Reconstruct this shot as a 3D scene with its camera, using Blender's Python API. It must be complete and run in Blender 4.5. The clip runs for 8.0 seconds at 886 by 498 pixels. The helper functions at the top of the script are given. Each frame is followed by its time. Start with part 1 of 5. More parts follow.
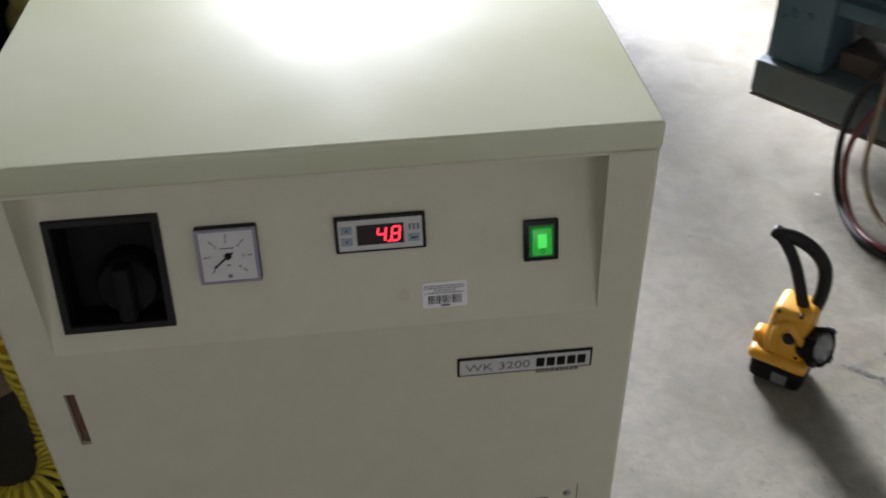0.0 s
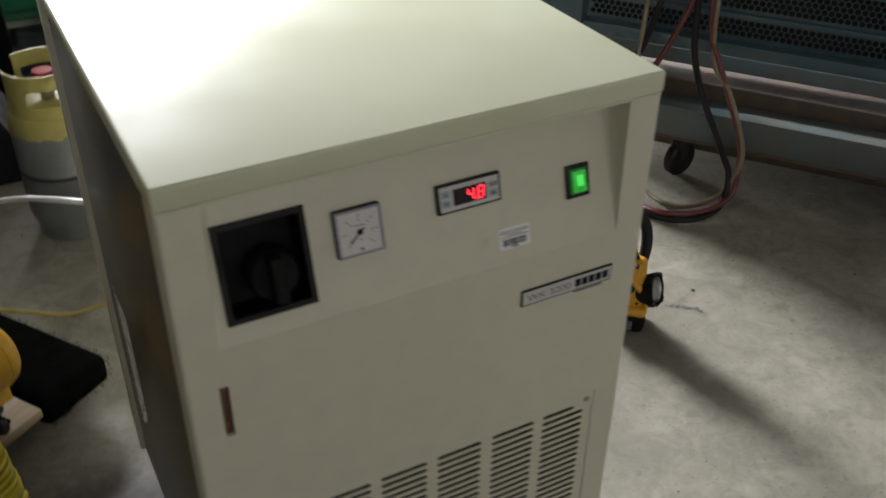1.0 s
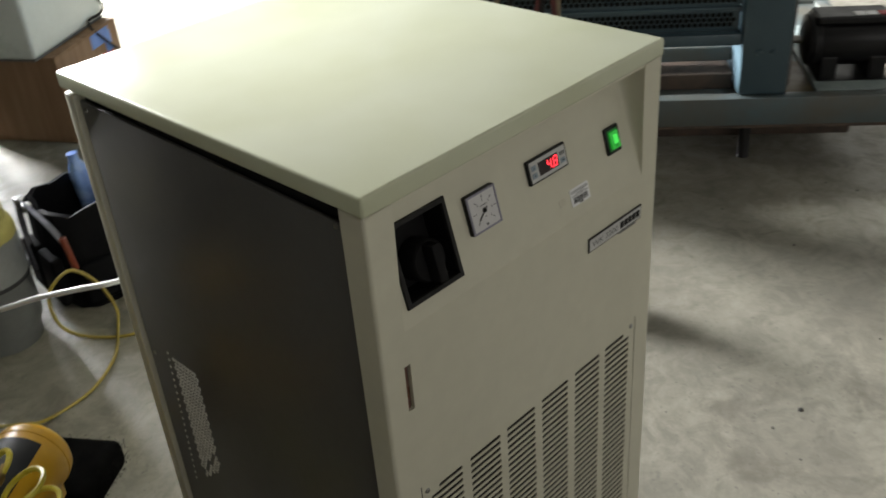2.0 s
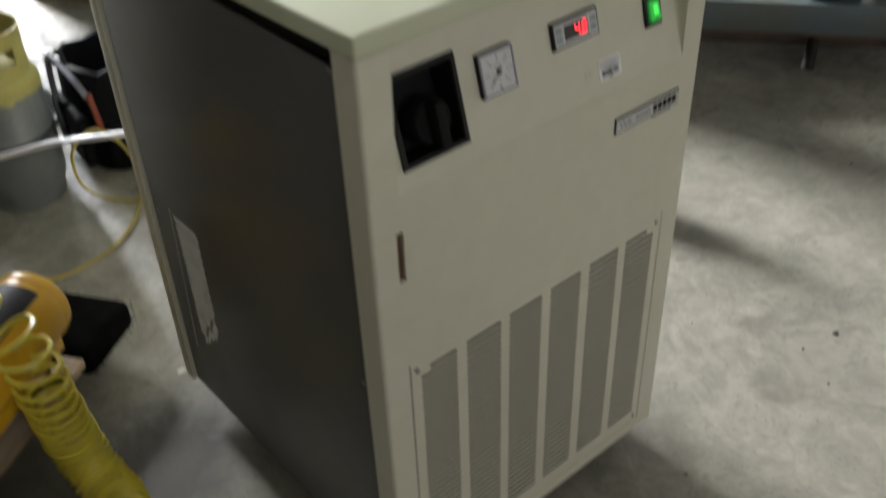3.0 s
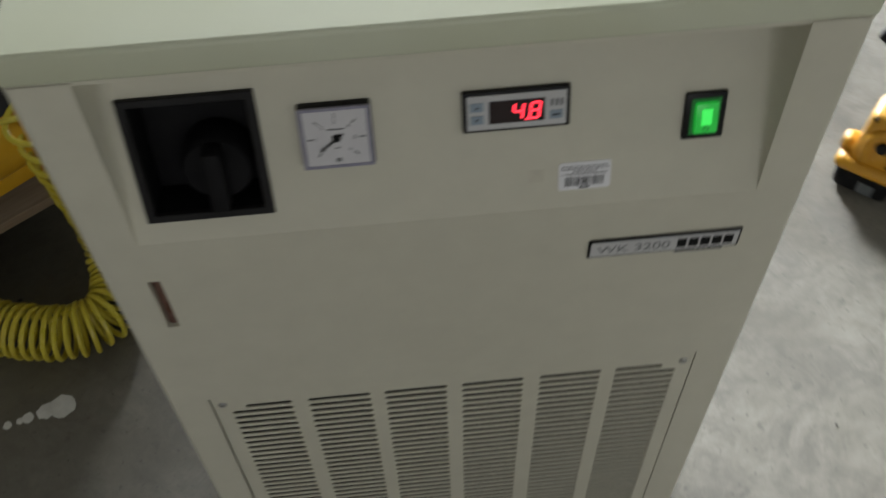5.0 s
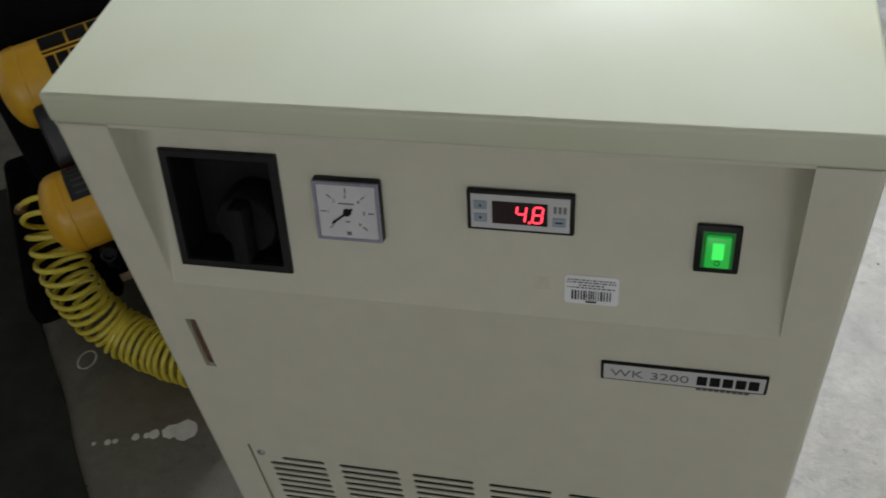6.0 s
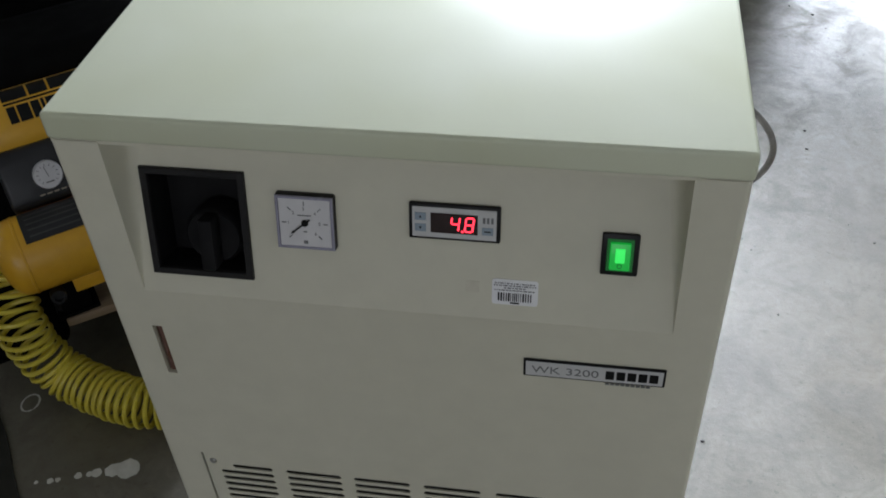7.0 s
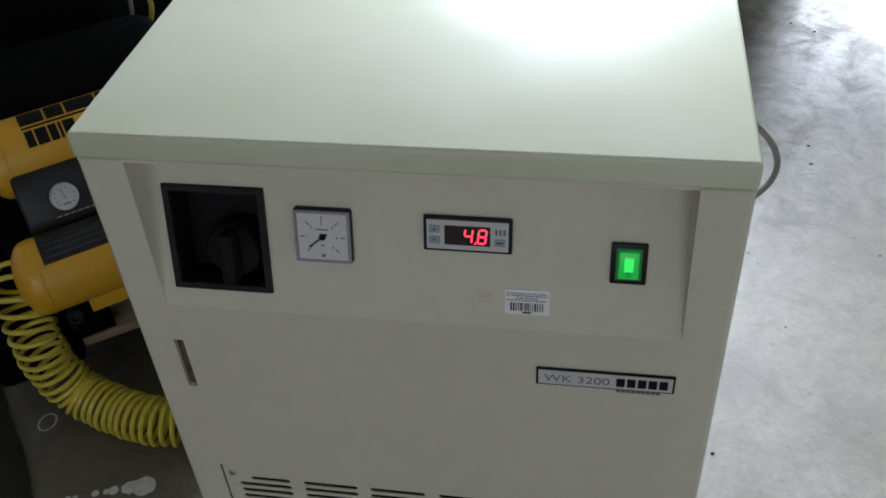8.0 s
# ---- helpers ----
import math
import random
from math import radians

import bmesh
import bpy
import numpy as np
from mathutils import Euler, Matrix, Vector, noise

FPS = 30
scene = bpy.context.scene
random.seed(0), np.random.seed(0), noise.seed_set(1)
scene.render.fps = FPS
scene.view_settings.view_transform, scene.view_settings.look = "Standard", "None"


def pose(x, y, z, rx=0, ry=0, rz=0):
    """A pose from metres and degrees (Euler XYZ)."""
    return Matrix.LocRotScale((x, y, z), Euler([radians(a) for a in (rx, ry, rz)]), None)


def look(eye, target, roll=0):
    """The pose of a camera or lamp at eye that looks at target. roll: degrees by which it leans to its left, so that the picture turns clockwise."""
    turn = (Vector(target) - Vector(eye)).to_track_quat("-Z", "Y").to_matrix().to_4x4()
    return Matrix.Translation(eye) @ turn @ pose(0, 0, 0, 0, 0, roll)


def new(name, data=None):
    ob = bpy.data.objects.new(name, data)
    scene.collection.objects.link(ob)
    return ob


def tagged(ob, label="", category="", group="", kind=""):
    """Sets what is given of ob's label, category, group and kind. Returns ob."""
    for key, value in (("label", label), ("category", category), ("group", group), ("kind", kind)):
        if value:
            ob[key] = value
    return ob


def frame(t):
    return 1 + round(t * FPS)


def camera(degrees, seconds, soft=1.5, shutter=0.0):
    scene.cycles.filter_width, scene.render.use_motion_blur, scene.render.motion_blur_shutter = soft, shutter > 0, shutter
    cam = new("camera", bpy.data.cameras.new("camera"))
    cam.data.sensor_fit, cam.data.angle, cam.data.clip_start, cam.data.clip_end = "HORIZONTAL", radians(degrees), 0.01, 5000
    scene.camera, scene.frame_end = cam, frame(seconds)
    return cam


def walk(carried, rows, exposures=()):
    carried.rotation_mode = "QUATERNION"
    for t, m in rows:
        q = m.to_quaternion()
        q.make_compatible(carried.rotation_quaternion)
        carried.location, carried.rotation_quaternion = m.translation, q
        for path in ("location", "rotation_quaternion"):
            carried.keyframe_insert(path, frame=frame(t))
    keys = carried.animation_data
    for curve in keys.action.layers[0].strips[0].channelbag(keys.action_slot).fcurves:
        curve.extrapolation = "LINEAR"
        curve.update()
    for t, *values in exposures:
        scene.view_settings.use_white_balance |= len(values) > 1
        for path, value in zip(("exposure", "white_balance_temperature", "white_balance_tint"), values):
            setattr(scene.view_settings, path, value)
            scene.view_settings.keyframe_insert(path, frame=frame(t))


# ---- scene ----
cam = camera(48.6, 8.0, soft=1.7, shutter=0.5)
PATH = [
    (0, (0.044, -0.641, 1.377), (0.184, 0.909, 0.12), -1.4),
    (0.2, (-0.036, -0.667, 1.381), (0.246, 0.871, 0.134), 0.2),
    (0.5, (-0.16, -0.756, 1.398), (0.314, 0.77, 0.195), -0.4),
    (0.7, (-0.283, -0.779, 1.416), (0.329, 0.706, 0.224), 1.2),
    (1, (-0.395, -0.757, 1.41), (0.38, 0.694, 0.273), 0.8),
    (1.2, (-0.479, -0.7, 1.398), (0.343, 0.738, 0.276), -0.6),
    (2.3, (-0.88, -0.698, 1.469), (0.345, 0.485, 0.42), -5.1),
    (2.5, (-0.875, -0.693, 1.446), (0.299, 0.534, 0.389), -5.3),
    (2.7, (-0.85, -0.686, 1.412), (0.265, 0.561, 0.316), -3.4),
    (3, (-0.759, -0.702, 1.36), (0.254, 0.528, 0.151), -2.3),
    (3.2, (-0.673, -0.717, 1.319), (0.224, 0.497, 0.007), -2.2),
    (3.5, (-0.565, -0.752, 1.291), (0.123, 0.416, -0.179), -3.7),
    (3.7, (-0.508, -0.756, 1.297), (0.122, 0.365, -0.235), -4.4),
    (4, (-0.375, -0.705, 1.357), (0.242, 0.553, -0.07), -1.2),
    (4.2, (-0.292, -0.633, 1.382), (0.25, 0.655, -0.048), -0.5),
    (4.5, (-0.206, -0.549, 1.405), (0.183, 0.654, -0.145), 3.0),
    (4.7, (-0.162, -0.511, 1.401), (0.159, 0.665, -0.185), 3.8),
    (5, (-0.038, -0.467, 1.37), (0.04, 0.713, -0.243), -2.2),
    (5.2, (0.062, -0.444, 1.355), (-0.017, 0.805, -0.205), -2.8),
    (6.3, (0.146, -0.502, 1.372), (-0.296, 0.835, -0.049), -8.9),
    (6.5, (0.149, -0.534, 1.38), (-0.227, 0.856, -0.008), -6.7),
    (6.7, (0.156, -0.564, 1.389), (-0.177, 0.854, 0.019), -5.8),
    (7, (0.16, -0.593, 1.403), (-0.125, 0.857, 0.055), -3.3),
    (7.5, (0.16, -0.61, 1.412), (-0.154, 0.864, 0.098), -4.3),
    (8, (0.158, -0.618, 1.414), (-0.143, 0.859, 0.099), -4.2),
]
# seconds, stops, kelvin, tint
EXPOSURES = [(0, -0.05, 6650, 19), (0.5, 0.0, 6600, 17), (1, 0.0, 7000, 16), (2.3, 0.18, 7120, 13), (3, 0.36, 6900, 14), (3.5, 0.40, 6880, 15), (4, 0.42, 6720, 16), (4.5, 0.20, 6600, 14), (5.2, 0.13, 6580, 15), (6.3, 0.18, 6400, 16), (7, 0.11, 6180, 16), (8, 0.10, 6100, 16)]
walk(cam, [(t, look(eye, target, roll)) for t, eye, target, roll in PATH], EXPOSURES)

# ---- light ----
world = bpy.data.worlds.new("world")
scene.world = world
world.use_nodes = True
wn = world.node_tree.nodes
sky = wn.new("ShaderNodeTexSky")
sky.sky_type, sky.sun_disc = "NISHITA", False
sky.sun_elevation, sky.sun_rotation = radians(50), radians(150)
world.node_tree.links.new(sky.outputs[0], wn["Background"].inputs[0])
wn["Background"].inputs[1].default_value = 0.12
sun_lamp = bpy.data.lights.new("sun", "SUN")
sun_lamp.energy, sun_lamp.angle, sun_lamp.color = 4.0, radians(0.5), (1.0, 0.95, 0.88)
sun = new("sun", sun_lamp)
sun.matrix_world = look((0, 0, 20), (-8.4, 14.6, 0))
DOOR_Y, DOOR_X0, DOOR_X1, DOOR_H = 7.0, -0.68, 0.84, 3.62
# unseen side opening, added to brighten the floor on the right
FILL_GATE_X0, FILL_GATE_X1, FILL_GATE_H = 1.30, 2.40, 1.90
# unseen south window, added to light the front faces
FILL_WIN_X0, FILL_WIN_X1, FILL_WIN_Z0, FILL_WIN_Z1 = -2.6, 1.8, 1.7, 3.3


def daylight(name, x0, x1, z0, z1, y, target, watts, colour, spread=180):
    """An area lamp for the sky's light in an opening of the wall; spread narrows its beam."""
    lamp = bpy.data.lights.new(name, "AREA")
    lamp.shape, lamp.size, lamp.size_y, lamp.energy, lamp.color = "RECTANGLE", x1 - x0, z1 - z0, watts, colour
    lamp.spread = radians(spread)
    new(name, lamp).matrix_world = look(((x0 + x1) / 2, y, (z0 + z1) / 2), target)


# beam narrowed and turned right to keep the left floor dark
daylight("door_daylight", DOOR_X0, DOOR_X1, 0.15, DOOR_H, DOOR_Y + 0.12, (3.5, 0, 1.0), 1980.0, (0.85, 0.925, 1.0), 96)
# fill light from the added side opening
daylight("side_gate_fill", FILL_GATE_X0, FILL_GATE_X1, 0.10, FILL_GATE_H, DOOR_Y + 0.12, ((FILL_GATE_X0 + FILL_GATE_X1) / 2, 0, 1.0), 350.0, (0.88, 0.95, 1.0))
daylight("window_fill", FILL_WIN_X0, FILL_WIN_X1, FILL_WIN_Z0, FILL_WIN_Z1, -6.1, ((FILL_WIN_X0 + FILL_WIN_X1) / 2, 0, 1.0), 40.0, (1.0, 0.98, 0.87))


# ---- materials ----
def node(nt, kind, **values):
    n = nt.nodes.new(kind)
    for key, value in values.items():
        n.inputs[key.replace("_", " ")].default_value = value
    return n


def mixed(nt, fac, a, b):
    m = nt.nodes.new("ShaderNodeMix")
    m.data_type = "RGBA"
    for slot, v in ((0, fac), (6, a), (7, b)):
        if isinstance(v, bpy.types.NodeSocket):
            nt.links.new(v, m.inputs[slot])
        else:
            m.inputs[slot].default_value = (*v, 1) if isinstance(v, tuple) else v
    return m.outputs[2]


def ranged(nt, value, lo, hi, to0=0.0, to1=1.0):
    m = nt.nodes.new("ShaderNodeMapRange")
    nt.links.new(value, m.inputs[0])
    for n, v in zip((1, 2, 3, 4), (lo, hi, to0, to1)):
        m.inputs[n].default_value = v
    return m.outputs[0]


def grain(nt, scale, detail=4.0, rough=0.6, stretch=(1, 1, 1), warp=0.0):
    co = nt.nodes.new("ShaderNodeTexCoord")
    mp = nt.nodes.new("ShaderNodeMapping")
    mp.inputs["Scale"].default_value = stretch
    nt.links.new(co.outputs["Object"], mp.inputs[0])
    n = node(nt, "ShaderNodeTexNoise", Scale=scale, Detail=detail, Roughness=rough, Distortion=warp)
    nt.links.new(mp.outputs[0], n.inputs["Vector"])
    return n.outputs["Fac"]


def surface(name, base, dark=None, scale=6.0, rough=0.5, metal=0.0, bump=0.0, bump_scale=200.0, spread=0.12, fine=60.0, coat=0.0, stretch=(1, 1, 1), spec=0.5):
    """A painted, plastic or bare surface: two scales of colour variation, uneven gloss and a fine relief."""
    mat = bpy.data.materials.new(name)
    mat.use_nodes = True
    nt = mat.node_tree
    bsdf = nt.nodes["Principled BSDF"]
    dark = dark or tuple(c * 0.82 for c in base)
    big = ranged(nt, grain(nt, scale, stretch=stretch), 0.35, 0.7)
    small = ranged(nt, grain(nt, fine, 3.0, stretch=stretch), 0.3, 0.75)
    col = mixed(nt, big, base, dark)
    col = mixed(nt, ranged(nt, small, 0.0, 1.0, 0.0, 0.35), col, tuple(c * 0.86 for c in dark))
    nt.links.new(col, bsdf.inputs["Base Color"])
    nt.links.new(ranged(nt, big, 0.0, 1.0, max(rough - spread, 0.02), min(rough + spread, 1.0)), bsdf.inputs["Roughness"])
    bsdf.inputs["Metallic"].default_value = metal
    bsdf.inputs["Coat Weight"].default_value = coat
    bsdf.inputs["Specular IOR Level"].default_value = spec
    if bump:
        b = node(nt, "ShaderNodeBump", Strength=bump, Distance=0.001)
        nt.links.new(grain(nt, bump_scale, 3.0, stretch=stretch), b.inputs["Height"])
        nt.links.new(b.outputs[0], bsdf.inputs["Normal"])
    return mat


def glowing(name, colour, strength, base=(0.02, 0.02, 0.02)):
    mat = bpy.data.materials.new(name)
    mat.use_nodes = True
    bsdf = mat.node_tree.nodes["Principled BSDF"]
    bsdf.inputs["Base Color"].default_value = (*base, 1)
    bsdf.inputs["Emission Color"].default_value = (*colour, 1)
    bsdf.inputs["Emission Strength"].default_value = strength
    bsdf.inputs["Roughness"].default_value = 0.3
    return mat


def concrete():
    mat = bpy.data.materials.new("concrete")
    mat.use_nodes = True
    nt = mat.node_tree
    bsdf = nt.nodes["Principled BSDF"]
    cloud = ranged(nt, grain(nt, 1.3, 6, 0.6, warp=0.6), 0.35, 0.68)
    patch = ranged(nt, grain(nt, 4.5, 6, 0.65, warp=0.8), 0.42, 0.72)
    blotch = ranged(nt, grain(nt, 11, 6, 0.72, warp=0.9), 0.44, 0.64)
    fine = ranged(nt, grain(nt, 90, 4, 0.7), 0.3, 0.8)
    speck = ranged(nt, grain(nt, 30, 3, 0.6), 0.64, 0.72)
    stain = ranged(nt, grain(nt, 2.6, 5, 0.62, warp=1.5), 0.60, 0.70)
    col = mixed(nt, cloud, (0.330, 0.312, 0.256), (0.215, 0.201, 0.158))
    col = mixed(nt, ranged(nt, patch, 0, 1, 0, 0.62), col, (0.135, 0.126, 0.102))
    col = mixed(nt, ranged(nt, blotch, 0, 1, 0, 0.56), col, (0.122, 0.113, 0.087))
    col = mixed(nt, ranged(nt, fine, 0, 1, 0, 0.28), col, (0.154, 0.143, 0.118))
    col = mixed(nt, ranged(nt, stain, 0, 1, 0, 0.62), col, (0.109, 0.097, 0.074))
    col = mixed(nt, ranged(nt, speck, 0, 1, 0, 0.55), col, (0.102, 0.096, 0.079))
    mottle = ranged(nt, grain(nt, 34, 5, 0.7, warp=0.5), 0.42, 0.66)
    col = mixed(nt, ranged(nt, mottle, 0, 1, 0, 0.36), col, (0.128, 0.119, 0.096))
    fleck = ranged(nt, grain(nt, 75, 2, 0.55), 0.66, 0.70)
    col = mixed(nt, ranged(nt, fleck, 0, 1, 0, 0.5), col, (0.085, 0.080, 0.068))
    # dark patches: the compressor's shade painted over dirt, one behind the chiller, a damp one before it with a ragged
    # rim, a brown one by the hose
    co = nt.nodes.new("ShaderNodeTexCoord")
    dark_patches = (
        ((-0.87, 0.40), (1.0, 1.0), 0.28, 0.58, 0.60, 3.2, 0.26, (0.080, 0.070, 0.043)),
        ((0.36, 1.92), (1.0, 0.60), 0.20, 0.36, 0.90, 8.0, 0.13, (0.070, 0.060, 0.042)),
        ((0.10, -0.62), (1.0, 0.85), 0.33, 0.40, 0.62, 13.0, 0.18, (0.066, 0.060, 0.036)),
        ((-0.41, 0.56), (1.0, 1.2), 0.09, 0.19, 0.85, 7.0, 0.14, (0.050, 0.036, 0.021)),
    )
    for (px, py), squash, inner, outer, depth, size, wild, tone in dark_patches:
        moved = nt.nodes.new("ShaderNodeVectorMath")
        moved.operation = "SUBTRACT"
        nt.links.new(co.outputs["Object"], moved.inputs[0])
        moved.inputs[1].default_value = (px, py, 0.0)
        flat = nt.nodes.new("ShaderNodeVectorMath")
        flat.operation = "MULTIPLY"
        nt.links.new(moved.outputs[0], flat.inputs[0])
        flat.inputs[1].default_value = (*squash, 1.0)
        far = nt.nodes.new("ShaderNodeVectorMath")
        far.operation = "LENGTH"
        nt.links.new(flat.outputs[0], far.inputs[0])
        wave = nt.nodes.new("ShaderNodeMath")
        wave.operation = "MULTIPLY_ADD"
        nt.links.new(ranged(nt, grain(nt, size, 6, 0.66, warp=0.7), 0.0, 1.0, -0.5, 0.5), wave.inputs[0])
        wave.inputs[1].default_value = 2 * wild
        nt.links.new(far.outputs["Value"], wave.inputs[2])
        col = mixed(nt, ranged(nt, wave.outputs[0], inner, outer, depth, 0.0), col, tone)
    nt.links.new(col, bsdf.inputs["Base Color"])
    nt.links.new(ranged(nt, blotch, 0, 1, 0.36, 0.62), bsdf.inputs["Roughness"])
    b = node(nt, "ShaderNodeBump", Strength=0.35, Distance=0.002)
    nt.links.new(grain(nt, 60, 6, 0.7), b.inputs["Height"])
    nt.links.new(b.outputs[0], bsdf.inputs["Normal"])
    return mat


def worn_lid():
    """Pale enamel that has been wiped and leaned on: yellowed patches, smears that dull the gloss, a few rings and scuffs."""
    mat = bpy.data.materials.new("lid_paint")
    mat.use_nodes = True
    nt = mat.node_tree
    bsdf = nt.nodes["Principled BSDF"]
    cloud = ranged(nt, grain(nt, 2.4, 4, 0.55, warp=0.5), 0.36, 0.68)
    patch = ranged(nt, grain(nt, 6.0, 2, 0.5, warp=0.15), 0.34, 0.74)
    smear = ranged(nt, grain(nt, 7.0, 2, 0.45, stretch=(1.0, 1.4, 1.0), warp=0.25), 0.30, 0.72)
    wipe = ranged(nt, grain(nt, 15.0, 2, 0.45, stretch=(1.5, 0.9, 1.0), warp=0.4), 0.34, 0.76)
    col = mixed(nt, cloud, (0.550, 0.568, 0.420), (0.510, 0.528, 0.365))
    col = mixed(nt, ranged(nt, patch, 0, 1, 0, 0.62), col, (0.605, 0.628, 0.510))
    col = mixed(nt, ranged(nt, wipe, 0, 1, 0, 0.06), col, (0.475, 0.485, 0.360))
    nt.links.new(col, bsdf.inputs["Base Color"])
    dull = nt.nodes.new("ShaderNodeMath")
    dull.operation = "MULTIPLY_ADD"
    nt.links.new(smear, dull.inputs[0])
    dull.inputs[1].default_value = 0.06
    nt.links.new(ranged(nt, wipe, 0, 1, 0.155, 0.195), dull.inputs[2])
    nt.links.new(dull.outputs[0], bsdf.inputs["Roughness"])
    nt.links.new(ranged(nt, smear, 0, 1, 0.20, 0.12), bsdf.inputs["Specular IOR Level"])
    # a greasy film over the gloss, thicker in soft patches
    nt.links.new(ranged(nt, grain(nt, 4.5, 3, 0.55, warp=0.3), 0.32, 0.70, 0.04, 0.38), bsdf.inputs["Coat Weight"])
    bsdf.inputs["Coat Roughness"].default_value = 0.40
    bsdf.inputs["Coat IOR"].default_value = 1.35
    b = node(nt, "ShaderNodeBump", Strength=0.06, Distance=0.001)
    nt.links.new(grain(nt, 380, 3), b.inputs["Height"])
    nt.links.new(b.outputs[0], bsdf.inputs["Normal"])
    return mat


M_PAINT = surface("beige_paint", (0.60, 0.58, 0.465), (0.565, 0.545, 0.435), 3.0, 0.42, bump=0.08, bump_scale=420, spread=0.06, fine=30)
M_LID = worn_lid()
M_SIDE = surface("dark_side_paint", (0.104, 0.101, 0.096), (0.084, 0.081, 0.076), 2.5, 0.34, bump=0.06, bump_scale=120, spread=0.03, spec=0.45)
M_BLACK = surface("black_plastic", (0.007, 0.007, 0.0075), (0.005, 0.005, 0.0055), 12.0, 0.48, bump=0.1, bump_scale=500, spec=0.25)
M_GREYBLACK = surface("dark_grey_plastic", (0.022, 0.0225, 0.024), (0.016, 0.0165, 0.018), 12.0, 0.5, bump=0.1, bump_scale=500, spec=0.3)
# near-black that paints the shade inside gaps and openings
M_INSIDESHADE = surface("inside_shade", (0.006, 0.0055, 0.005), (0.004, 0.004, 0.0035), 20.0, 0.8, spec=0.2)
M_FIN = surface("condenser_fins", (0.020, 0.019, 0.015), (0.011, 0.010, 0.008), 30.0, 0.6, stretch=(14, 1, 1))
M_WHITE = surface("white_print", (0.80, 0.80, 0.80), (0.74, 0.74, 0.75), 10.0, 0.45)
M_DIAL = surface("dial_white", (0.60, 0.59, 0.59), (0.55, 0.54, 0.55), 10.0, 0.4)
M_SILVER = surface("silver_foil", (0.56, 0.56, 0.55), (0.50, 0.50, 0.49), 12.0, 0.4)
M_KEY = surface("grey_blue_key", (0.27, 0.33, 0.38), (0.24, 0.30, 0.35), 12.0, 0.5)
M_INK = surface("black_ink", (0.012, 0.012, 0.012), (0.009, 0.009, 0.009), 12.0, 0.6, spec=0.1)
M_LABELINK = surface("dim_label_print", (0.05, 0.05, 0.045), (0.04, 0.04, 0.036), 12.0, 0.5)
M_GREYINK = surface("grey_ink", (0.16, 0.16, 0.16), (0.13, 0.13, 0.13), 12.0, 0.5)
M_RED = glowing("red_segments", (1.0, 0.03, 0.05), 3.2)
M_GREEN = glowing("green_lens", (0.004, 0.55, 0.05), 0.42, (0.02, 0.3, 0.05))
M_GREENCORE = glowing("green_core", (0.03, 0.85, 0.10), 0.80, (0.05, 0.5, 0.1))
M_GREENDIM = glowing("green_rim", (0.01, 0.35, 0.05), 0.10, (0.015, 0.12, 0.03))
M_BROWN = surface("brown_tube", (0.16, 0.075, 0.05), (0.10, 0.05, 0.035), 20.0, 0.35)
M_STEEL = surface("steel", (0.42, 0.42, 0.41), (0.32, 0.32, 0.31), 20.0, 0.35, metal=0.9)
M_LENS = surface("clear_lens", (0.30, 0.31, 0.31), (0.16, 0.17, 0.17), 90.0, 0.15)
M_BRASS = surface("brass", (0.42, 0.30, 0.12), (0.34, 0.23, 0.09), 30.0, 0.35, metal=0.9)
M_SHEET = surface("black_plastic_sheet", (0.012, 0.012, 0.015), (0.008, 0.008, 0.010), 14.0, 0.5, bump=0.3, bump_scale=60, spec=0.3)
M_MATTE = surface("matte_black", (0.004, 0.004, 0.004), (0.003, 0.003, 0.003), 20.0, 0.92, spec=0.04)
M_BEZEL = surface("bezel_black", (0.013, 0.0125, 0.0125), (0.010, 0.0095, 0.0095), 20.0, 0.6, bump=0.1, bump_scale=500, spec=0.25)
M_SWITCH = surface("switch_black", (0.0105, 0.010, 0.0105), (0.008, 0.008, 0.0085), 20.0, 0.7, bump=0.1, bump_scale=500, spec=0.12)
M_HOLELIGHT = surface("pale_hole_light", (0.86, 0.86, 0.84), (0.78, 0.78, 0.75), 30.0, 0.3)
M_ORANGEGLINT = surface("orange_reflection", (0.50, 0.16, 0.03), (0.42, 0.13, 0.025), 20.0, 0.45)
M_YELLOW = surface("yellow_paint", (0.70, 0.385, 0.022), (0.62, 0.33, 0.018), 6.0, 0.36, bump=0.08, bump_scale=160, spread=0.08)
M_LAMPYELLOW = surface("yellow_plastic", (0.72, 0.36, 0.03), (0.62, 0.30, 0.02), 20.0, 0.42)
M_HOSE = surface("yellow_hose", (0.66, 0.56, 0.06), (0.58, 0.47, 0.045), 16.0, 0.34, spread=0.08)
M_CORD = surface("yellow_cord", (0.31, 0.235, 0.038), (0.24, 0.18, 0.032), 14.0, 0.5)
M_CARPET = surface("black_carpet", (0.004, 0.004, 0.004), (0.0025, 0.0025, 0.0025), 30.0, 0.95, bump=1.0, bump_scale=500, spec=0.03)
M_WOOD = surface("board_wood", (0.36, 0.27, 0.17), (0.24, 0.17, 0.10), 5.0, 0.65, bump=0.3, bump_scale=80, stretch=(0.6, 8, 8), fine=20)
M_RUBBER = surface("black_rubber", (0.010, 0.010, 0.010), (0.007, 0.007, 0.007), 20.0, 0.6, spec=0.3)
M_TANKGREY = surface("grey_tank_paint", (0.12, 0.126, 0.13), (0.085, 0.09, 0.09), 5.0, 0.42, bump=0.15, bump_scale=60)
M_TANKPALE = surface("pale_tank_paint", (0.33, 0.345, 0.345), (0.25, 0.265, 0.265), 5.0, 0.42, bump=0.15, bump_scale=60)
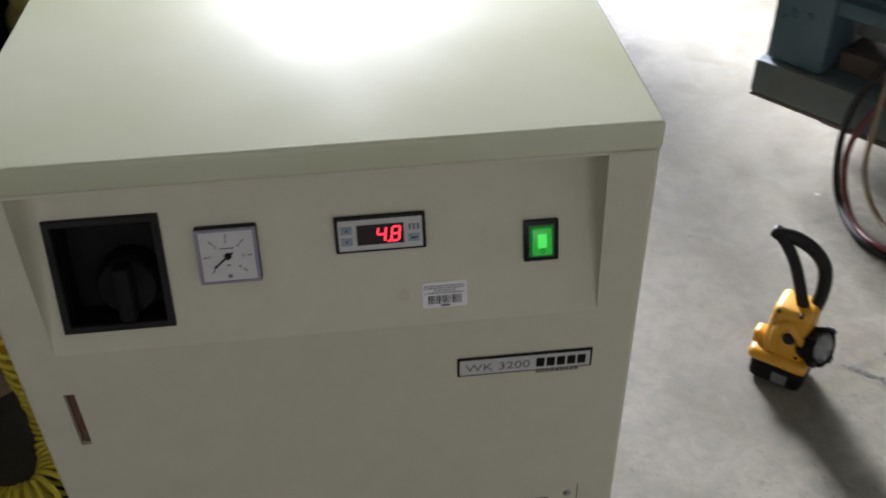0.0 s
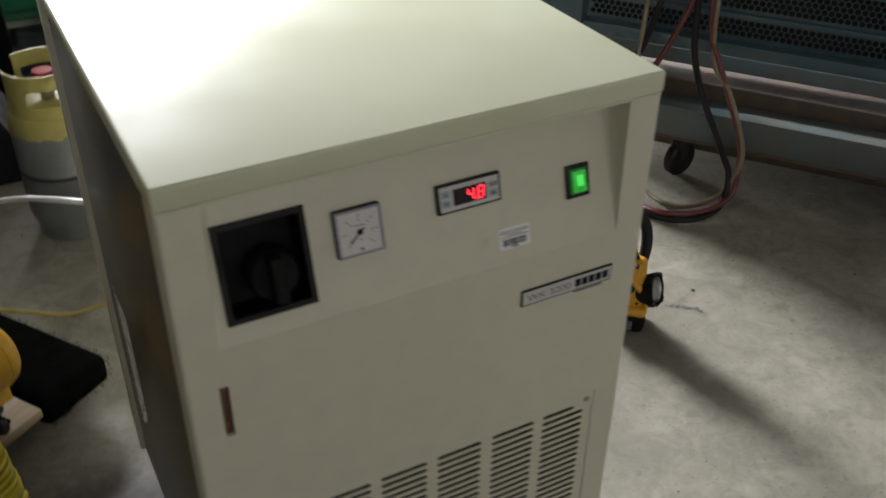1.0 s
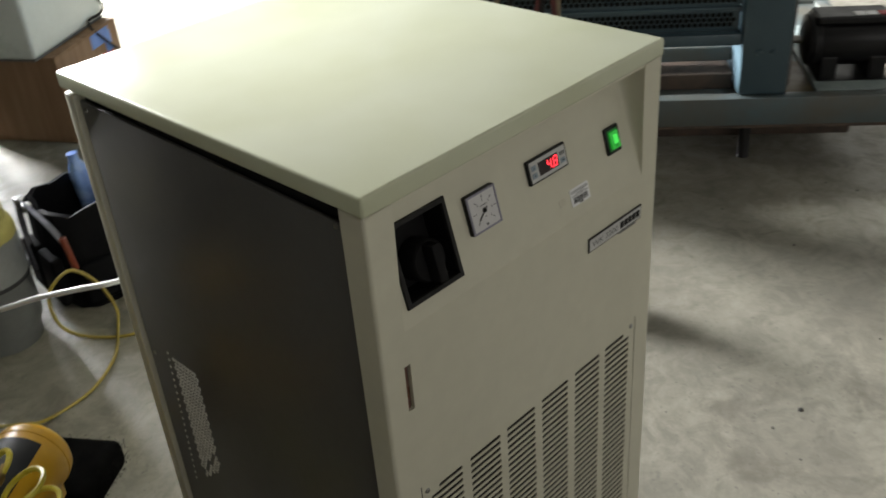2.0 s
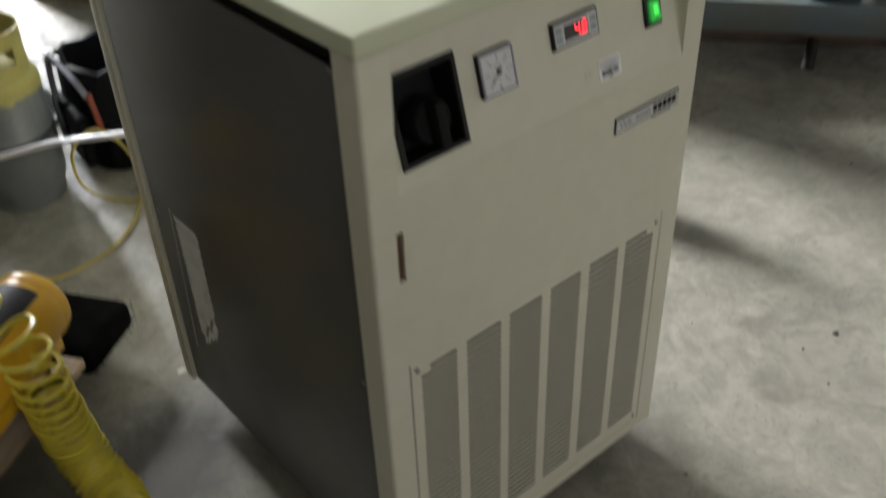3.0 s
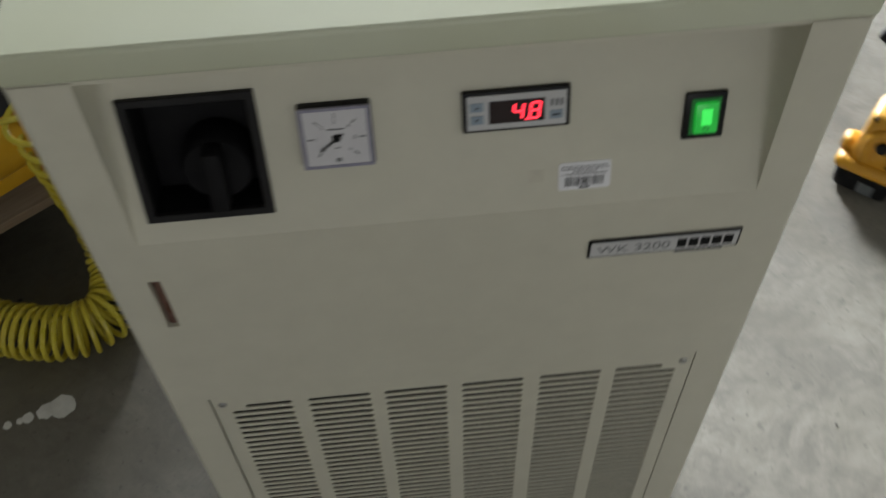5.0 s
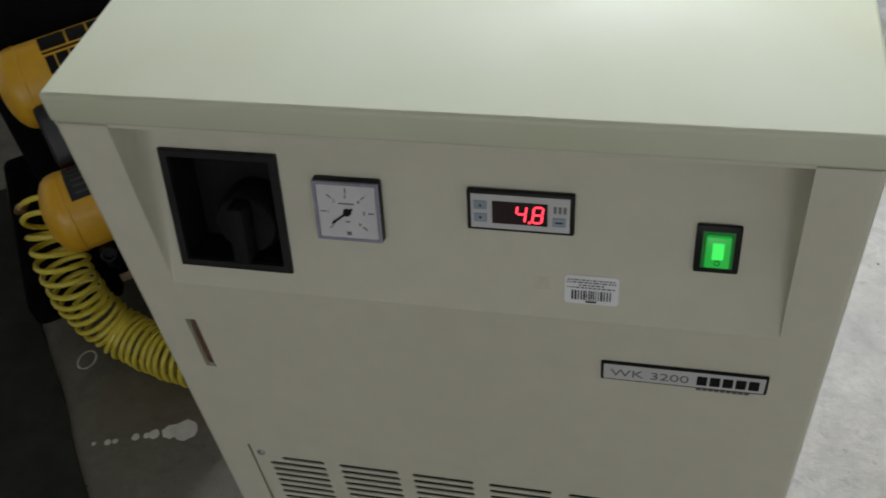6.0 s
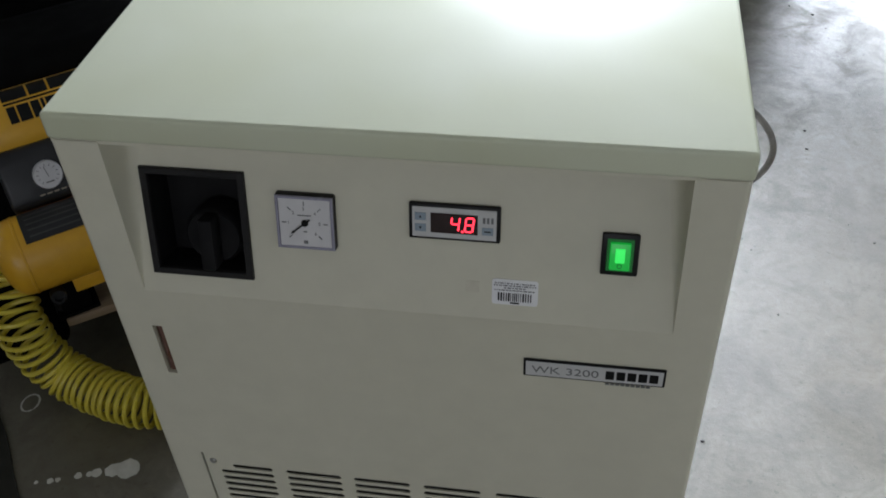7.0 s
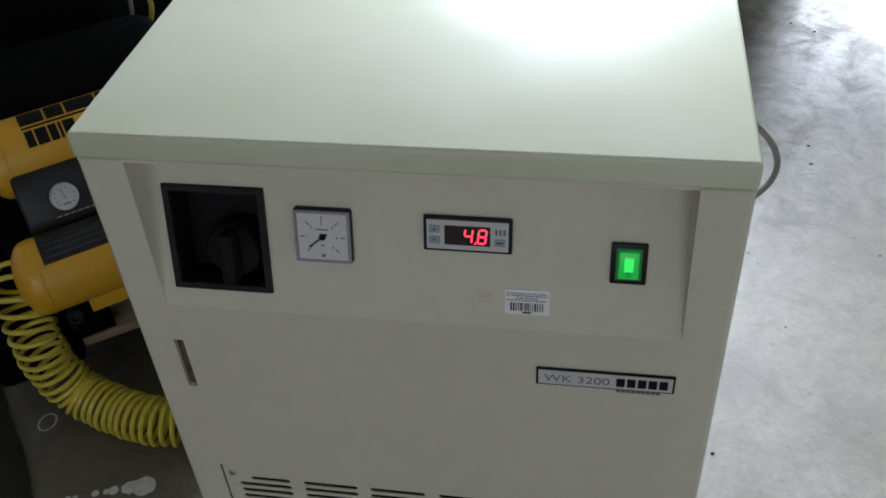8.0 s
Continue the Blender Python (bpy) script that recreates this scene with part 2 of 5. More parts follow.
M_TANKYELLOW = surface("tank_yellow_paint", (0.33, 0.295, 0.10), (0.26, 0.225, 0.072), 9.0, 0.6, bump=0.15, bump_scale=60, spec=0.2)
M_BLUE = surface("blue_grey_enamel", (0.057, 0.098, 0.120), (0.041, 0.073, 0.091), 4.0, 0.38, bump=0.2, bump_scale=70, fine=18)
M_BLUEWORN = surface("worn_blue_enamel", (0.074, 0.118, 0.134), (0.10, 0.093, 0.074), 5.0, 0.42, bump=0.25, bump_scale=60, fine=26)
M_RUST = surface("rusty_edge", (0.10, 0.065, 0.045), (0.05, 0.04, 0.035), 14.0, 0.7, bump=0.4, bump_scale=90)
M_MOTOR = surface("motor_black", (0.010, 0.010, 0.011), (0.006, 0.006, 0.007), 9.0, 0.42, spec=0.3)
M_REDHOSE = surface("red_hose", (0.13, 0.03, 0.03), (0.09, 0.022, 0.022), 20.0, 0.4)
M_TANHOSE = surface("tan_hose", (0.24, 0.19, 0.12), (0.18, 0.14, 0.09), 20.0, 0.45)
M_CARD = surface("cardboard", (0.25, 0.145, 0.08), (0.20, 0.115, 0.06), 5.0, 0.75, bump=0.15, bump_scale=120, stretch=(8, 8, 0.6))
M_APPL = surface("white_enamel", (0.60, 0.64, 0.62), (0.55, 0.59, 0.57), 4.0, 0.35)
M_BLUETAPE = surface("blue_tape", (0.08, 0.20, 0.55), (0.06, 0.16, 0.45), 20.0, 0.5)
M_NYLON = surface("black_nylon", (0.006, 0.006, 0.007), (0.004, 0.004, 0.005), 14.0, 0.7, bump=0.5, bump_scale=240, spec=0.05)
M_TUBE = surface("pale_tube", (0.66, 0.67, 0.68), (0.58, 0.59, 0.60), 14.0, 0.4)
M_GREYTUBE = surface("grey_tube", (0.30, 0.29, 0.27), (0.22, 0.21, 0.19), 14.0, 0.28)
M_WALL = surface("wall_paint", (0.17, 0.166, 0.15), (0.14, 0.137, 0.124), 1.2, 0.7, bump=0.2, bump_scale=40)
M_BOUNCEWALL = surface("bounce_wall_white", (0.66, 0.66, 0.64), (0.58, 0.58, 0.56), 1.2, 0.7, bump=0.2, bump_scale=40)
M_GREENBIN = surface("green_plastic", (0.015, 0.16, 0.07), (0.012, 0.12, 0.05), 6.0, 0.45)
M_MAT = surface("mat_rubber", (0.030, 0.030, 0.024), (0.020, 0.020, 0.016), 9.0, 0.75, bump=0.4, bump_scale=150, spec=0.15)
M_SEAM = surface("seam_filler", (0.03, 0.028, 0.025), (0.02, 0.018, 0.016), 20.0, 0.8)
M_DROP = surface("white_drip", (0.66, 0.66, 0.60), (0.54, 0.54, 0.48), 40.0, 0.5)
M_CONCRETE = concrete()


# ---- building ----
def part(name, bm, material, parent=None, label="", smooth=False):
    me = bpy.data.meshes.new(name)
    bmesh.ops.recalc_face_normals(bm, faces=bm.faces)
    if smooth:
        for f in bm.faces:
            f.smooth = True
        for e in bm.edges:
            if len(e.link_faces) == 2 and e.calc_face_angle(0) > radians(38):
                e.smooth = False
    bm.to_mesh(me)
    bm.free()
    me.materials.append(material)
    ob = new(name, me)
    if parent:
        ob.parent = parent
    if label:
        tagged(ob, label)
    return ob


def thing(name, m, label, category, group=""):
    ob = new(name)
    ob.empty_display_size = 0.1
    ob.matrix_world = m
    return tagged(ob, label, category, group)


def block(lo, hi, bevel=0.0, bm=None, m=None, seg=2):
    """A box from corner lo to corner hi with rounded edges."""
    own = bmesh.new()
    s = [b - a for a, b in zip(lo, hi)]
    c = [(a + b) / 2 for a, b in zip(lo, hi)]
    bmesh.ops.create_cube(own, size=1, matrix=Matrix.LocRotScale(c, None, s))
    if bevel:
        bmesh.ops.bevel(own, geom=own.edges[:], offset=bevel, segments=seg, profile=0.5, affect="EDGES")
    return poured(own, bm, m)


def poured(own, bm, m=None):
    """own, moved by m, poured into bm where there is one."""
    if m is not None:
        bmesh.ops.transform(own, matrix=m, verts=own.verts)
    if bm is None:
        return own
    me = bpy.data.meshes.new("poured")
    own.to_mesh(me)
    own.free()
    bm.from_mesh(me)
    bpy.data.meshes.remove(me)
    return bm


def lathe(profile, seg=32, bm=None, m=None):
    """Turned round z from (radius, height) pairs."""
    own = bmesh.new()
    rings = []
    for r, z in profile:
        if r < 1e-6:
            rings.append([own.verts.new((0, 0, z))])
        else:
            rings.append([own.verts.new((r * math.cos(2 * math.pi * k / seg), r * math.sin(2 * math.pi * k / seg), z)) for k in range(seg)])
    for a, b in zip(rings, rings[1:]):
        for k in range(seg):
            j = (k + 1) % seg
            if len(a) == 1 and len(b) == 1:
                continue
            if len(a) == 1:
                own.faces.new((a[0], b[k], b[j]))
            elif len(b) == 1:
                own.faces.new((a[k], a[j], b[0]))
            else:
                own.faces.new((a[k], a[j], b[j], b[k]))
    return poured(own, bm, m)


def smoothed(points, steps=10):
    """A Catmull-Rom line through points."""
    p = [Vector(v) for v in points]
    p = [2 * p[0] - p[1], *p, 2 * p[-1] - p[-2]]
    out = []
    for a, b, c, d in zip(p, p[1:], p[2:], p[3:]):
        for k in range(steps):
            t = k / steps
            out.append(0.5 * (2 * b + (c - a) * t + (2 * a - 5 * b + 4 * c - d) * t * t + (3 * b - a - 3 * c + d) * t ** 3))
    return out + [p[-2]]


def tube(points, r, seg=8, bm=None, m=None, closed_ends=True):
    """A round rod along a line of points."""
    own = bmesh.new()
    pts = [Vector(v) for v in points]
    normal = None
    rings = []
    for k, p in enumerate(pts):
        way = (pts[min(k + 1, len(pts) - 1)] - pts[max(k - 1, 0)]).normalized()
        if normal is None:
            normal = way.orthogonal().normalized()
        normal = (normal - way * normal.dot(way)).normalized()
        side = way.cross(normal)
        rad = r[k] if isinstance(r, (list, tuple)) else r
        rings.append([own.verts.new(p + rad * (math.cos(2 * math.pi * j / seg) * normal + math.sin(2 * math.pi * j / seg) * side)) for j in range(seg)])
    for a, b in zip(rings, rings[1:]):
        for j in range(seg):
            own.faces.new((a[j], a[(j + 1) % seg], b[(j + 1) % seg], b[j]))
    if closed_ends:
        own.faces.new(rings[0][::-1])
        own.faces.new(rings[-1])
    return poured(own, bm, m)


def rim_frame(w, h, t, front, back, soft, m):
    """An upright rectangular frame in one piece: half width w, half height h, bars t wide, its front edges eased by soft."""
    own = bmesh.new()
    rings = []
    for dw, y in ((0.0, back), (0.0, front + soft), (soft, front), (t - soft, front), (t, front + soft), (t, back)):
        rings.append([own.verts.new((sx * (w - dw), y, sz * (h - dw))) for sx, sz in ((-1, -1), (1, -1), (1, 1), (-1, 1))])
    for a, b in zip(rings, rings[1:] + rings[:1]):
        for k in range(4):
            own.faces.new((a[k], a[(k + 1) % 4], b[(k + 1) % 4], b[k]))
    return poured(own, None, m)


def lettered(text, size, depth=0.0002, width=1.0):
    """Upright lettering as a mesh in the xz plane, from the built-in font; its lower left corner is the origin."""
    cu = bpy.data.curves.new("lettering", "FONT")
    cu.body, cu.size, cu.extrude = text, size, depth
    ob = new("lettering", cu)
    bpy.context.view_layer.update()
    me = bpy.data.meshes.new_from_object(ob.evaluated_get(bpy.context.evaluated_depsgraph_get()))
    bpy.data.objects.remove(ob)
    bpy.data.curves.remove(cu)
    own = bmesh.new()
    own.from_mesh(me)
    bpy.data.meshes.remove(me)
    x0, y0 = min(v.co.x for v in own.verts), min(v.co.y for v in own.verts)
    bmesh.ops.transform(own, matrix=pose(0, 0, 0, 90) @ Matrix.Diagonal((width, 1, 1, 1)) @ Matrix.Translation((-x0, -y0, 0)), verts=own.verts)
    return own


# ---- floor, walls, yard ----
def room():
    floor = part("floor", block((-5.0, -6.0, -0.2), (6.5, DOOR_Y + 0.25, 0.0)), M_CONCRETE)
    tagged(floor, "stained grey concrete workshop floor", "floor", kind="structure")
    yard = part("ground", block((-60, -60, -0.3), (60, 90, -0.012)), M_CONCRETE)
    tagged(yard, "sunlit concrete yard outside the gate", "ground", kind="structure")
    walls = (("wall_west", (-5.2, -6.0, 0), (-5.0, DOOR_Y, 4.2)), ("wall_east", (6.5, -6.0, 0), (6.7, DOOR_Y, 4.2)))
    for name, lo, hi in walls:
        # unseen west wall made white to bounce light onto the side panel
        tagged(part(name, block(lo, hi), M_BOUNCEWALL if name == "wall_west" else M_WALL), "plain painted workshop wall", "wall", kind="structure")
    bm = block((-5.2, -6.2, 0), (FILL_WIN_X0, -6.0, 4.2))
    for lo, hi in (((FILL_WIN_X1, -6.2, 0), (6.7, -6.0, 4.2)), ((FILL_WIN_X0, -6.2, 0), (FILL_WIN_X1, -6.0, FILL_WIN_Z0)), ((FILL_WIN_X0, -6.2, FILL_WIN_Z1), (FILL_WIN_X1, -6.0, 4.2))):
        block(lo, hi, bm=bm)
    tagged(part("wall_south", bm, M_WALL), "painted workshop wall with an added window opening for fill light", "wall", kind="structure")
    bm = block((-5.2, DOOR_Y, 0), (DOOR_X0, DOOR_Y + 0.25, 4.2))
    block((DOOR_X1, DOOR_Y, 0), (FILL_GATE_X0, DOOR_Y + 0.25, 4.2), bm=bm)
    block((FILL_GATE_X1, DOOR_Y, 0), (6.7, DOOR_Y + 0.25, 4.2), bm=bm)
    block((DOOR_X0, DOOR_Y, DOOR_H), (DOOR_X1, DOOR_Y + 0.25, 4.2), bm=bm)
    block((FILL_GATE_X0, DOOR_Y, FILL_GATE_H), (FILL_GATE_X1, DOOR_Y + 0.25, 4.2), bm=bm)
    tagged(part("wall_north", bm, M_WALL), "painted workshop wall with a doorway and an added side opening", "wall", kind="structure")
    tagged(part("ceiling", block((-5.2, -6.2, 4.2), (6.7, DOOR_Y + 0.25, 4.4)), M_WALL), "plain workshop ceiling", "ceiling", kind="structure")

room()

# ---- the chiller ----
BEND, LIDZ, SLOPE_TOP = 0.772, 0.942, 0.045


def on_slope(x, z, proud=0.0):
    """A place on the sloping control panel, at the height z, proud of it."""
    s = (z - BEND) / (LIDZ - BEND)
    n = Vector((0, -(LIDZ - BEND), SLOPE_TOP)).normalized()
    return Vector((x, SLOPE_TOP * s, z)) + n * proud


LEAN_BACK = -math.degrees(math.atan2(SLOPE_TOP, LIDZ - BEND))


def slope_pose(x, z, proud=0.0):
    """x to the right, z up the control panel, -y out of it."""
    return Matrix.Translation(on_slope(x, z, proud)) @ pose(0, 0, 0, LEAN_BACK)


def chiller():
    top = thing("recirculating_chiller", pose(0, 0, 0), "beige steel laboratory chiller with black side panels on concrete", "chiller")
    W = 0.28
    lid = block((-W - 0.001, -0.0015, LIDZ), (W + 0.001, 0.668, 0.968), 0.004, seg=3)
    for v in lid.verts:  # it sits a little lower at the back
        v.co.z -= 0.013 * max(v.co.y, 0) / 0.668
    part("lid", lid, M_LID, top, "pale greenish-grey painted steel lid", True)
    part("lid_joint", block((-W + 0.0012, 0.0010, LIDZ - 0.003), (W - 0.0012, 0.038, LIDZ + 0.005)), M_PAINT, top)

    # front sheet: a folded tray with the sloping recess, a sight slot and the opening for the grille
    bm = bmesh.new()

    def quad(*ps):
        bm.faces.new([bm.verts.new(p) for p in ps])

    GX0, GX1, GZ0, GZ1 = -0.2415, 0.2405, 0.082, 0.520
    SX0, SX1, SZ0, SZ1 = -0.2465, -0.2365, 0.654, 0.723
    B0, RC, TOPZ, IN = 0.060, 0.005, LIDZ - 0.0006, 0.2405
    E = W - RC
    for x0, x1, z0, z1 in ((-E, SX0, GZ1, BEND), (SX1, E, GZ1, BEND), (SX0, SX1, GZ1, SZ0), (SX0, SX1, SZ1, BEND), (-E, GX0, B0, GZ1), (GX1, E, B0, GZ1), (GX0, GX1, B0, GZ0)):
        quad((x0, 0, z0), (x1, 0, z0), (x1, 0, z1), (x0, 0, z1))
    inner = lambda z: IN - 0.021 * (z - BEND) / (LIDZ - BEND)
    for s in (-1, 1):
        quad((s * E, 0, BEND), (s * IN, 0, BEND), (s * (IN - 0.003), 0, TOPZ), (s * E, 0, TOPZ))
        arc = [(E + RC * math.sin(radians(a)), RC * (1 - math.cos(radians(a)))) for a in range(0, 91, 18)] + [(W, 0.040), (W - 0.012, 0.040)]
        for (xa, ya), (xb, yb) in zip(arc, arc[1:]):
            quad((s * xa, ya, B0), (s * xb, yb, B0), (s * xb, yb, TOPZ), (s * xa, ya, TOPZ))
    # the slope, with a soft bend at its foot and a cut-out for the main switch
    HX0, HX1, HZ0, HZ1 = -0.2225, -0.1365, 0.7975, 0.8900
    slope = lambda z: (z - BEND) * SLOPE_TOP / (LIDZ - BEND)
    for x0, x1, z0, z1 in ((None, None, BEND + 0.002, HZ0), (None, HX0, HZ0, HZ1), (HX1, None, HZ0, HZ1), (None, None, HZ1, TOPZ)):
        a0, a1 = (-inner(z0), -inner(z1)) if x0 is None else (x0, x0)
        b0, b1 = (inner(z0), inner(z1)) if x1 is None else (x1, x1)
        quad((a0, slope(z0), z0), (b0, slope(z0), z0), (b1, slope(z1), z1), (a1, slope(z1), z1))
    quad((-IN, 0, BEND), (IN, 0, BEND), (IN, slope(BEND + 0.002), BEND + 0.002), (-IN, slope(BEND + 0.002), BEND + 0.002))
    quad((-E, 0, B0), (E, 0, B0), (E, 0.03, B0), (-E, 0.03, B0))
    for x0, x1, z0, z1 in ((SX0, SX1, SZ0, SZ1), (GX0, GX1, GZ0, GZ1)):
        for a, b in (((x0, z0), (x1, z0)), ((x1, z0), (x1, z1)), ((x1, z1), (x0, z1)), ((x0, z1), (x0, z0))):
            quad((a[0], 0, a[1]), (b[0], 0, b[1]), (b[0], 0.006, b[1]), (a[0], 0.006, a[1]))
    bmesh.ops.remove_doubles(bm, verts=bm.verts, dist=0.0002)
    front = part("front_panel", bm, M_PAINT, top, "beige painted steel front with a sloping control recess")

    # cheeks of the recess: bent sheet that rounds into the slope
    for s in (-1, 1):
        ck = bmesh.new()
        n = 12
        rows = []
        for k in range(n + 1):
            z = BEND + 0.001 + (TOPZ - BEND - 0.001) * k / n
            f = (z - BEND) / (LIDZ - BEND)
            rows.append([ck.verts.new((s * (IN - 0.003 * f - o * f), SLOPE_TOP * f * d, z)) for o, d in ((0.0, 0.0), (0.0012, 0.30), (0.0030, 0.58), (0.0058, 0.79), (0.0098, 0.92), (0.0140, 0.98), (0.0184, 1.0))])
        for a, b in zip(rows, rows[1:]):
            for k in range(6):
                ck.faces.new((a[k], a[k + 1], b[k + 1], b[k]))
        part("cheek", ck, M_PAINT, front, "", True)

    # sight slot: a reddish brown tube behind the cut
    tb = tube([(-0.2415, 0.010, 0.645), (-0.2415, 0.010, 0.732)], 0.006, 12)
    part("sight_tube", tb, M_BROWN, front, "reddish-brown level tube behind a slot", True)
    # near-black sheet paints the shade inside the slot
    part("slot_backing", block((-0.25, 0.018, 0.645), (-0.233, 0.022, 0.732)), M_INSIDESHADE, front)

    # ventilation grille: a punched sheet with six columns of slots, set back a hair
    bm = bmesh.new()
    cols = [(-0.2240, -0.1630), (-0.1475, -0.0850), (-0.0710, -0.0085), (0.0065, 0.0690), (0.0850, 0.1475), (0.1615, 0.2250)]
    pitch, n_rows, tall = 0.01165, 34, 0.0066
    z_first = 0.4985
    y, dp, cut = 0.0006, 0.0014, 0.0022
    gx0, gx1, gz0, gz1 = GX0 + 0.0022, GX1 - 0.0008, GZ0 + 0.0004, GZ1 - 0.0008

    def cell(x0, x1, z0, z1):
        quad((x0, y, z0), (x1, y, z0), (x1, y, z1), (x0, y, z1))

    holes = []
    for r in range(n_rows):
        z = z_first - r * pitch
        holes.append([(x0 + (0.015 if r == 0 and c == 0 else 0.0), x1 - (0.015 if r == 0 and c == 5 else 0.0), z - tall / 2, z + tall / 2) for c, (x0, x1) in enumerate(cols)])
    cell(gx0, gx1, z_first + tall / 2, gz1)
    cell(gx0, gx1, gz0, holes[-1][0][2])
    for r, row in enumerate(holes):
        z0, z1 = row[0][2], row[0][3]
        if r:
            cell(gx0, gx1, z1, holes[r - 1][0][2])
        edge = gx0
        for x0, x1, _, _ in row:
            cell(edge, x0, z0, z1)
            edge = x1
            for cx, cz, sx, sz in ((x0, z0, 1, 1), (x1, z0, -1, 1), (x1, z1, -1, -1), (x0, z1, 1, -1)):
                bm.faces.new([bm.verts.new(p) for p in ((cx, y, cz), (cx + sx * cut, y, cz), (cx, y, cz + sz * cut))])
            ring = [(x0 + cut, z0), (x1 - cut, z0), (x1, z0 + cut), (x1, z1 - cut), (x1 - cut, z1), (x0 + cut, z1), (x0, z1 - cut), (x0, z0 + cut)]
            for a, b in zip(ring, ring[1:] + ring[:1]):
                quad((a[0], y, a[1]), (b[0], y, b[1]), (b[0], y + dp, b[1]), (a[0], y + dp, a[1]))
        cell(edge, gx1, z0, z1)
    grille = part("grille", bm, M_PAINT, top, "beige punched ventilation grille with six columns of slots")
    part("condenser", block((GX0 - 0.01, 0.016, GZ0 - 0.01), (GX1 + 0.01, 0.045, GZ1 + 0.01)), M_FIN, top, "dark finned condenser behind the grille")
    for sx, sz in ((-0.2300, 0.5060), (0.2295, 0.5060), (-0.2300, 0.0950), (0.2295, 0.0950)):
        part("grille_screw", lathe([(0.0, -0.0018), (0.0030, -0.0014), (0.0042, 0.0), (0.0042, 0.001)], 14, m=Matrix.Translation((sx, 0, sz)) @ pose(0, 0, 0, -90)), M_STEEL, grille, smooth=True)

    # sides: black sheets set back between the beige posts
    for s, name in ((-1, "side_panel"), (1, "side_panel")):
        bm = block((min(s * 0.266, s * 0.272), 0.041, 0.062), (max(s * 0.266, s * 0.272), 0.632, 0.915), 0.002)
        side = part(name, bm, M_SIDE, top, "semi-gloss black side panel", True)
        bm = block((min(s * 0.262, s * W), 0.634, 0.062), (max(s * 0.262, s * W), 0.660, LIDZ - 0.0185), 0.002)
        part("rear_post", bm, M_PAINT, top, smooth=True)
        # dark strip stands for the shade in the gap under the lid
        part("lid_gap_shade", block((min(s * 0.2585, s * 0.2625), 0.048, 0.900), (max(s * 0.2585, s * 0.2625), 0.634, LIDZ - 0.004)), M_INSIDESHADE, top)
        for y0, z0 in ((0.058, 0.910), (0.058, 0.470), (0.617, 0.902), (0.617, 0.455)):
            part("side_screw", lathe([(0.0, 0.0022), (0.0030, 0.0017), (0.0042, 0.0), (0.0042, -0.001)], 12, m=Matrix.Translation((s * 0.272, y0, z0)) @ pose(0, 0, 0, 0, s * 90)), M_STEEL, side, smooth=True)
        # perforated breathing field near the rear, low on the side
        # pale discs paint the light seen through its holes
        bm = bmesh.new()
        for i in range(10):
            for k in range(30):
                yy, zz = 0.488 + 0.0088 * i + (0.0044 if k % 2 else 0), 0.205 + 0.0092 * k
                if yy > 0.556 or zz > 0.478 - 0.05 * (yy - 0.488) or zz < 0.262 - (yy - 0.488) * 0.9 or abs(zz - 0.300 + (yy - 0.488) * 1.3) < 0.006:
                    continue
                lathe([(0.0, 0.0006), (0.0040, 0.0006), (0.0042, 0.0)], 8, bm, Matrix.Translation((s * 0.2722, yy, zz)) @ pose(0, 0, 0, 0, s * 90))
        for k in range(21):
            lathe([(0.0, 0.0006), (0.0026, 0.0006), (0.0028, 0.0)], 8, bm, Matrix.Translation((s * 0.2722, 0.569 + 0.0011 * k, 0.478 - 0.0150 * k)) @ pose(0, 0, 0, 0, s * 90))
        tagged(part("vent_hole_light", bm, M_HOLELIGHT, side, "perforated vent with pale discs for light through its holes"), kind="stuff")

    part("back_panel", block((-0.262, 0.640, 0.062), (0.262, 0.655, LIDZ - 0.020)), M_PAINT, top)
    part("base_tray", block((-0.262, 0.034, 0.055), (0.262, 0.650, 0.066)), M_SIDE, top)
    for x in (-0.21, 0.21):
        for yy in (0.10, 0.58):
            part("foot", lathe([(0.0, 0.0), (0.024, 0.0), (0.026, 0.006), (0.018, 0.02), (0.018, 0.056)], 16, m=Matrix.Translation((x, yy, 0))), M_RUBBER, top, smooth=True)

    # main switch: square bezel round a deep well with a rotary handle
    m = slope_pose(-0.1795, 0.8437)
    w, h, t = 0.0475, 0.0525, 0.0065
    sw = part("main_switch", rim_frame(w, h, t, -0.004, 0.001, 0.0008, m), M_BEZEL, top, "black square main switch with a rotary handle in a deep well")
    iw, ih, d = w - t, h - t, 0.036
    well = bmesh.new()
    rims = [[well.verts.new(m @ Vector((x, y, z))) for x, z in ((-iw, -ih), (iw, -ih), (iw, ih), (-iw, ih))] for y in (0.0005, d)]
    for k in range(4):
        well.faces.new((rims[0][k], rims[0][(k + 1) % 4], rims[1][(k + 1) % 4], rims[1][k]))
    well.faces.new(rims[1])
    part("well", well, M_SWITCH, sw)
    part("dial", lathe([(0.0, 0.030), (0.024, 0.030), (0.027, 0.026), (0.027, 0.0), (0.0, 0.0)], 40, m=m @ Matrix.Translation((0.010, d, -0.016)) @ pose(0, 0, 0, 90)), M_SWITCH, sw, smooth=True)
    part("handle", block((-0.007, -0.030 + d - 0.018, -0.026), (0.007, d - 0.024, 0.024), 0.003, m=m @ Matrix.Translation((0.010, 0, -0.016))), M_SWITCH, sw, "black rotary grip", True)

    # pressure gauge
    m = slope_pose(-0.0788, 0.8545, -0.0045)
    case = part("pressure_gauge", block((-0.026, -0.011, -0.026), (0.026, 0.0, 0.026), 0.002, m=m), M_BLACK, top, "square black-cased pressure gauge with a white dial", True)
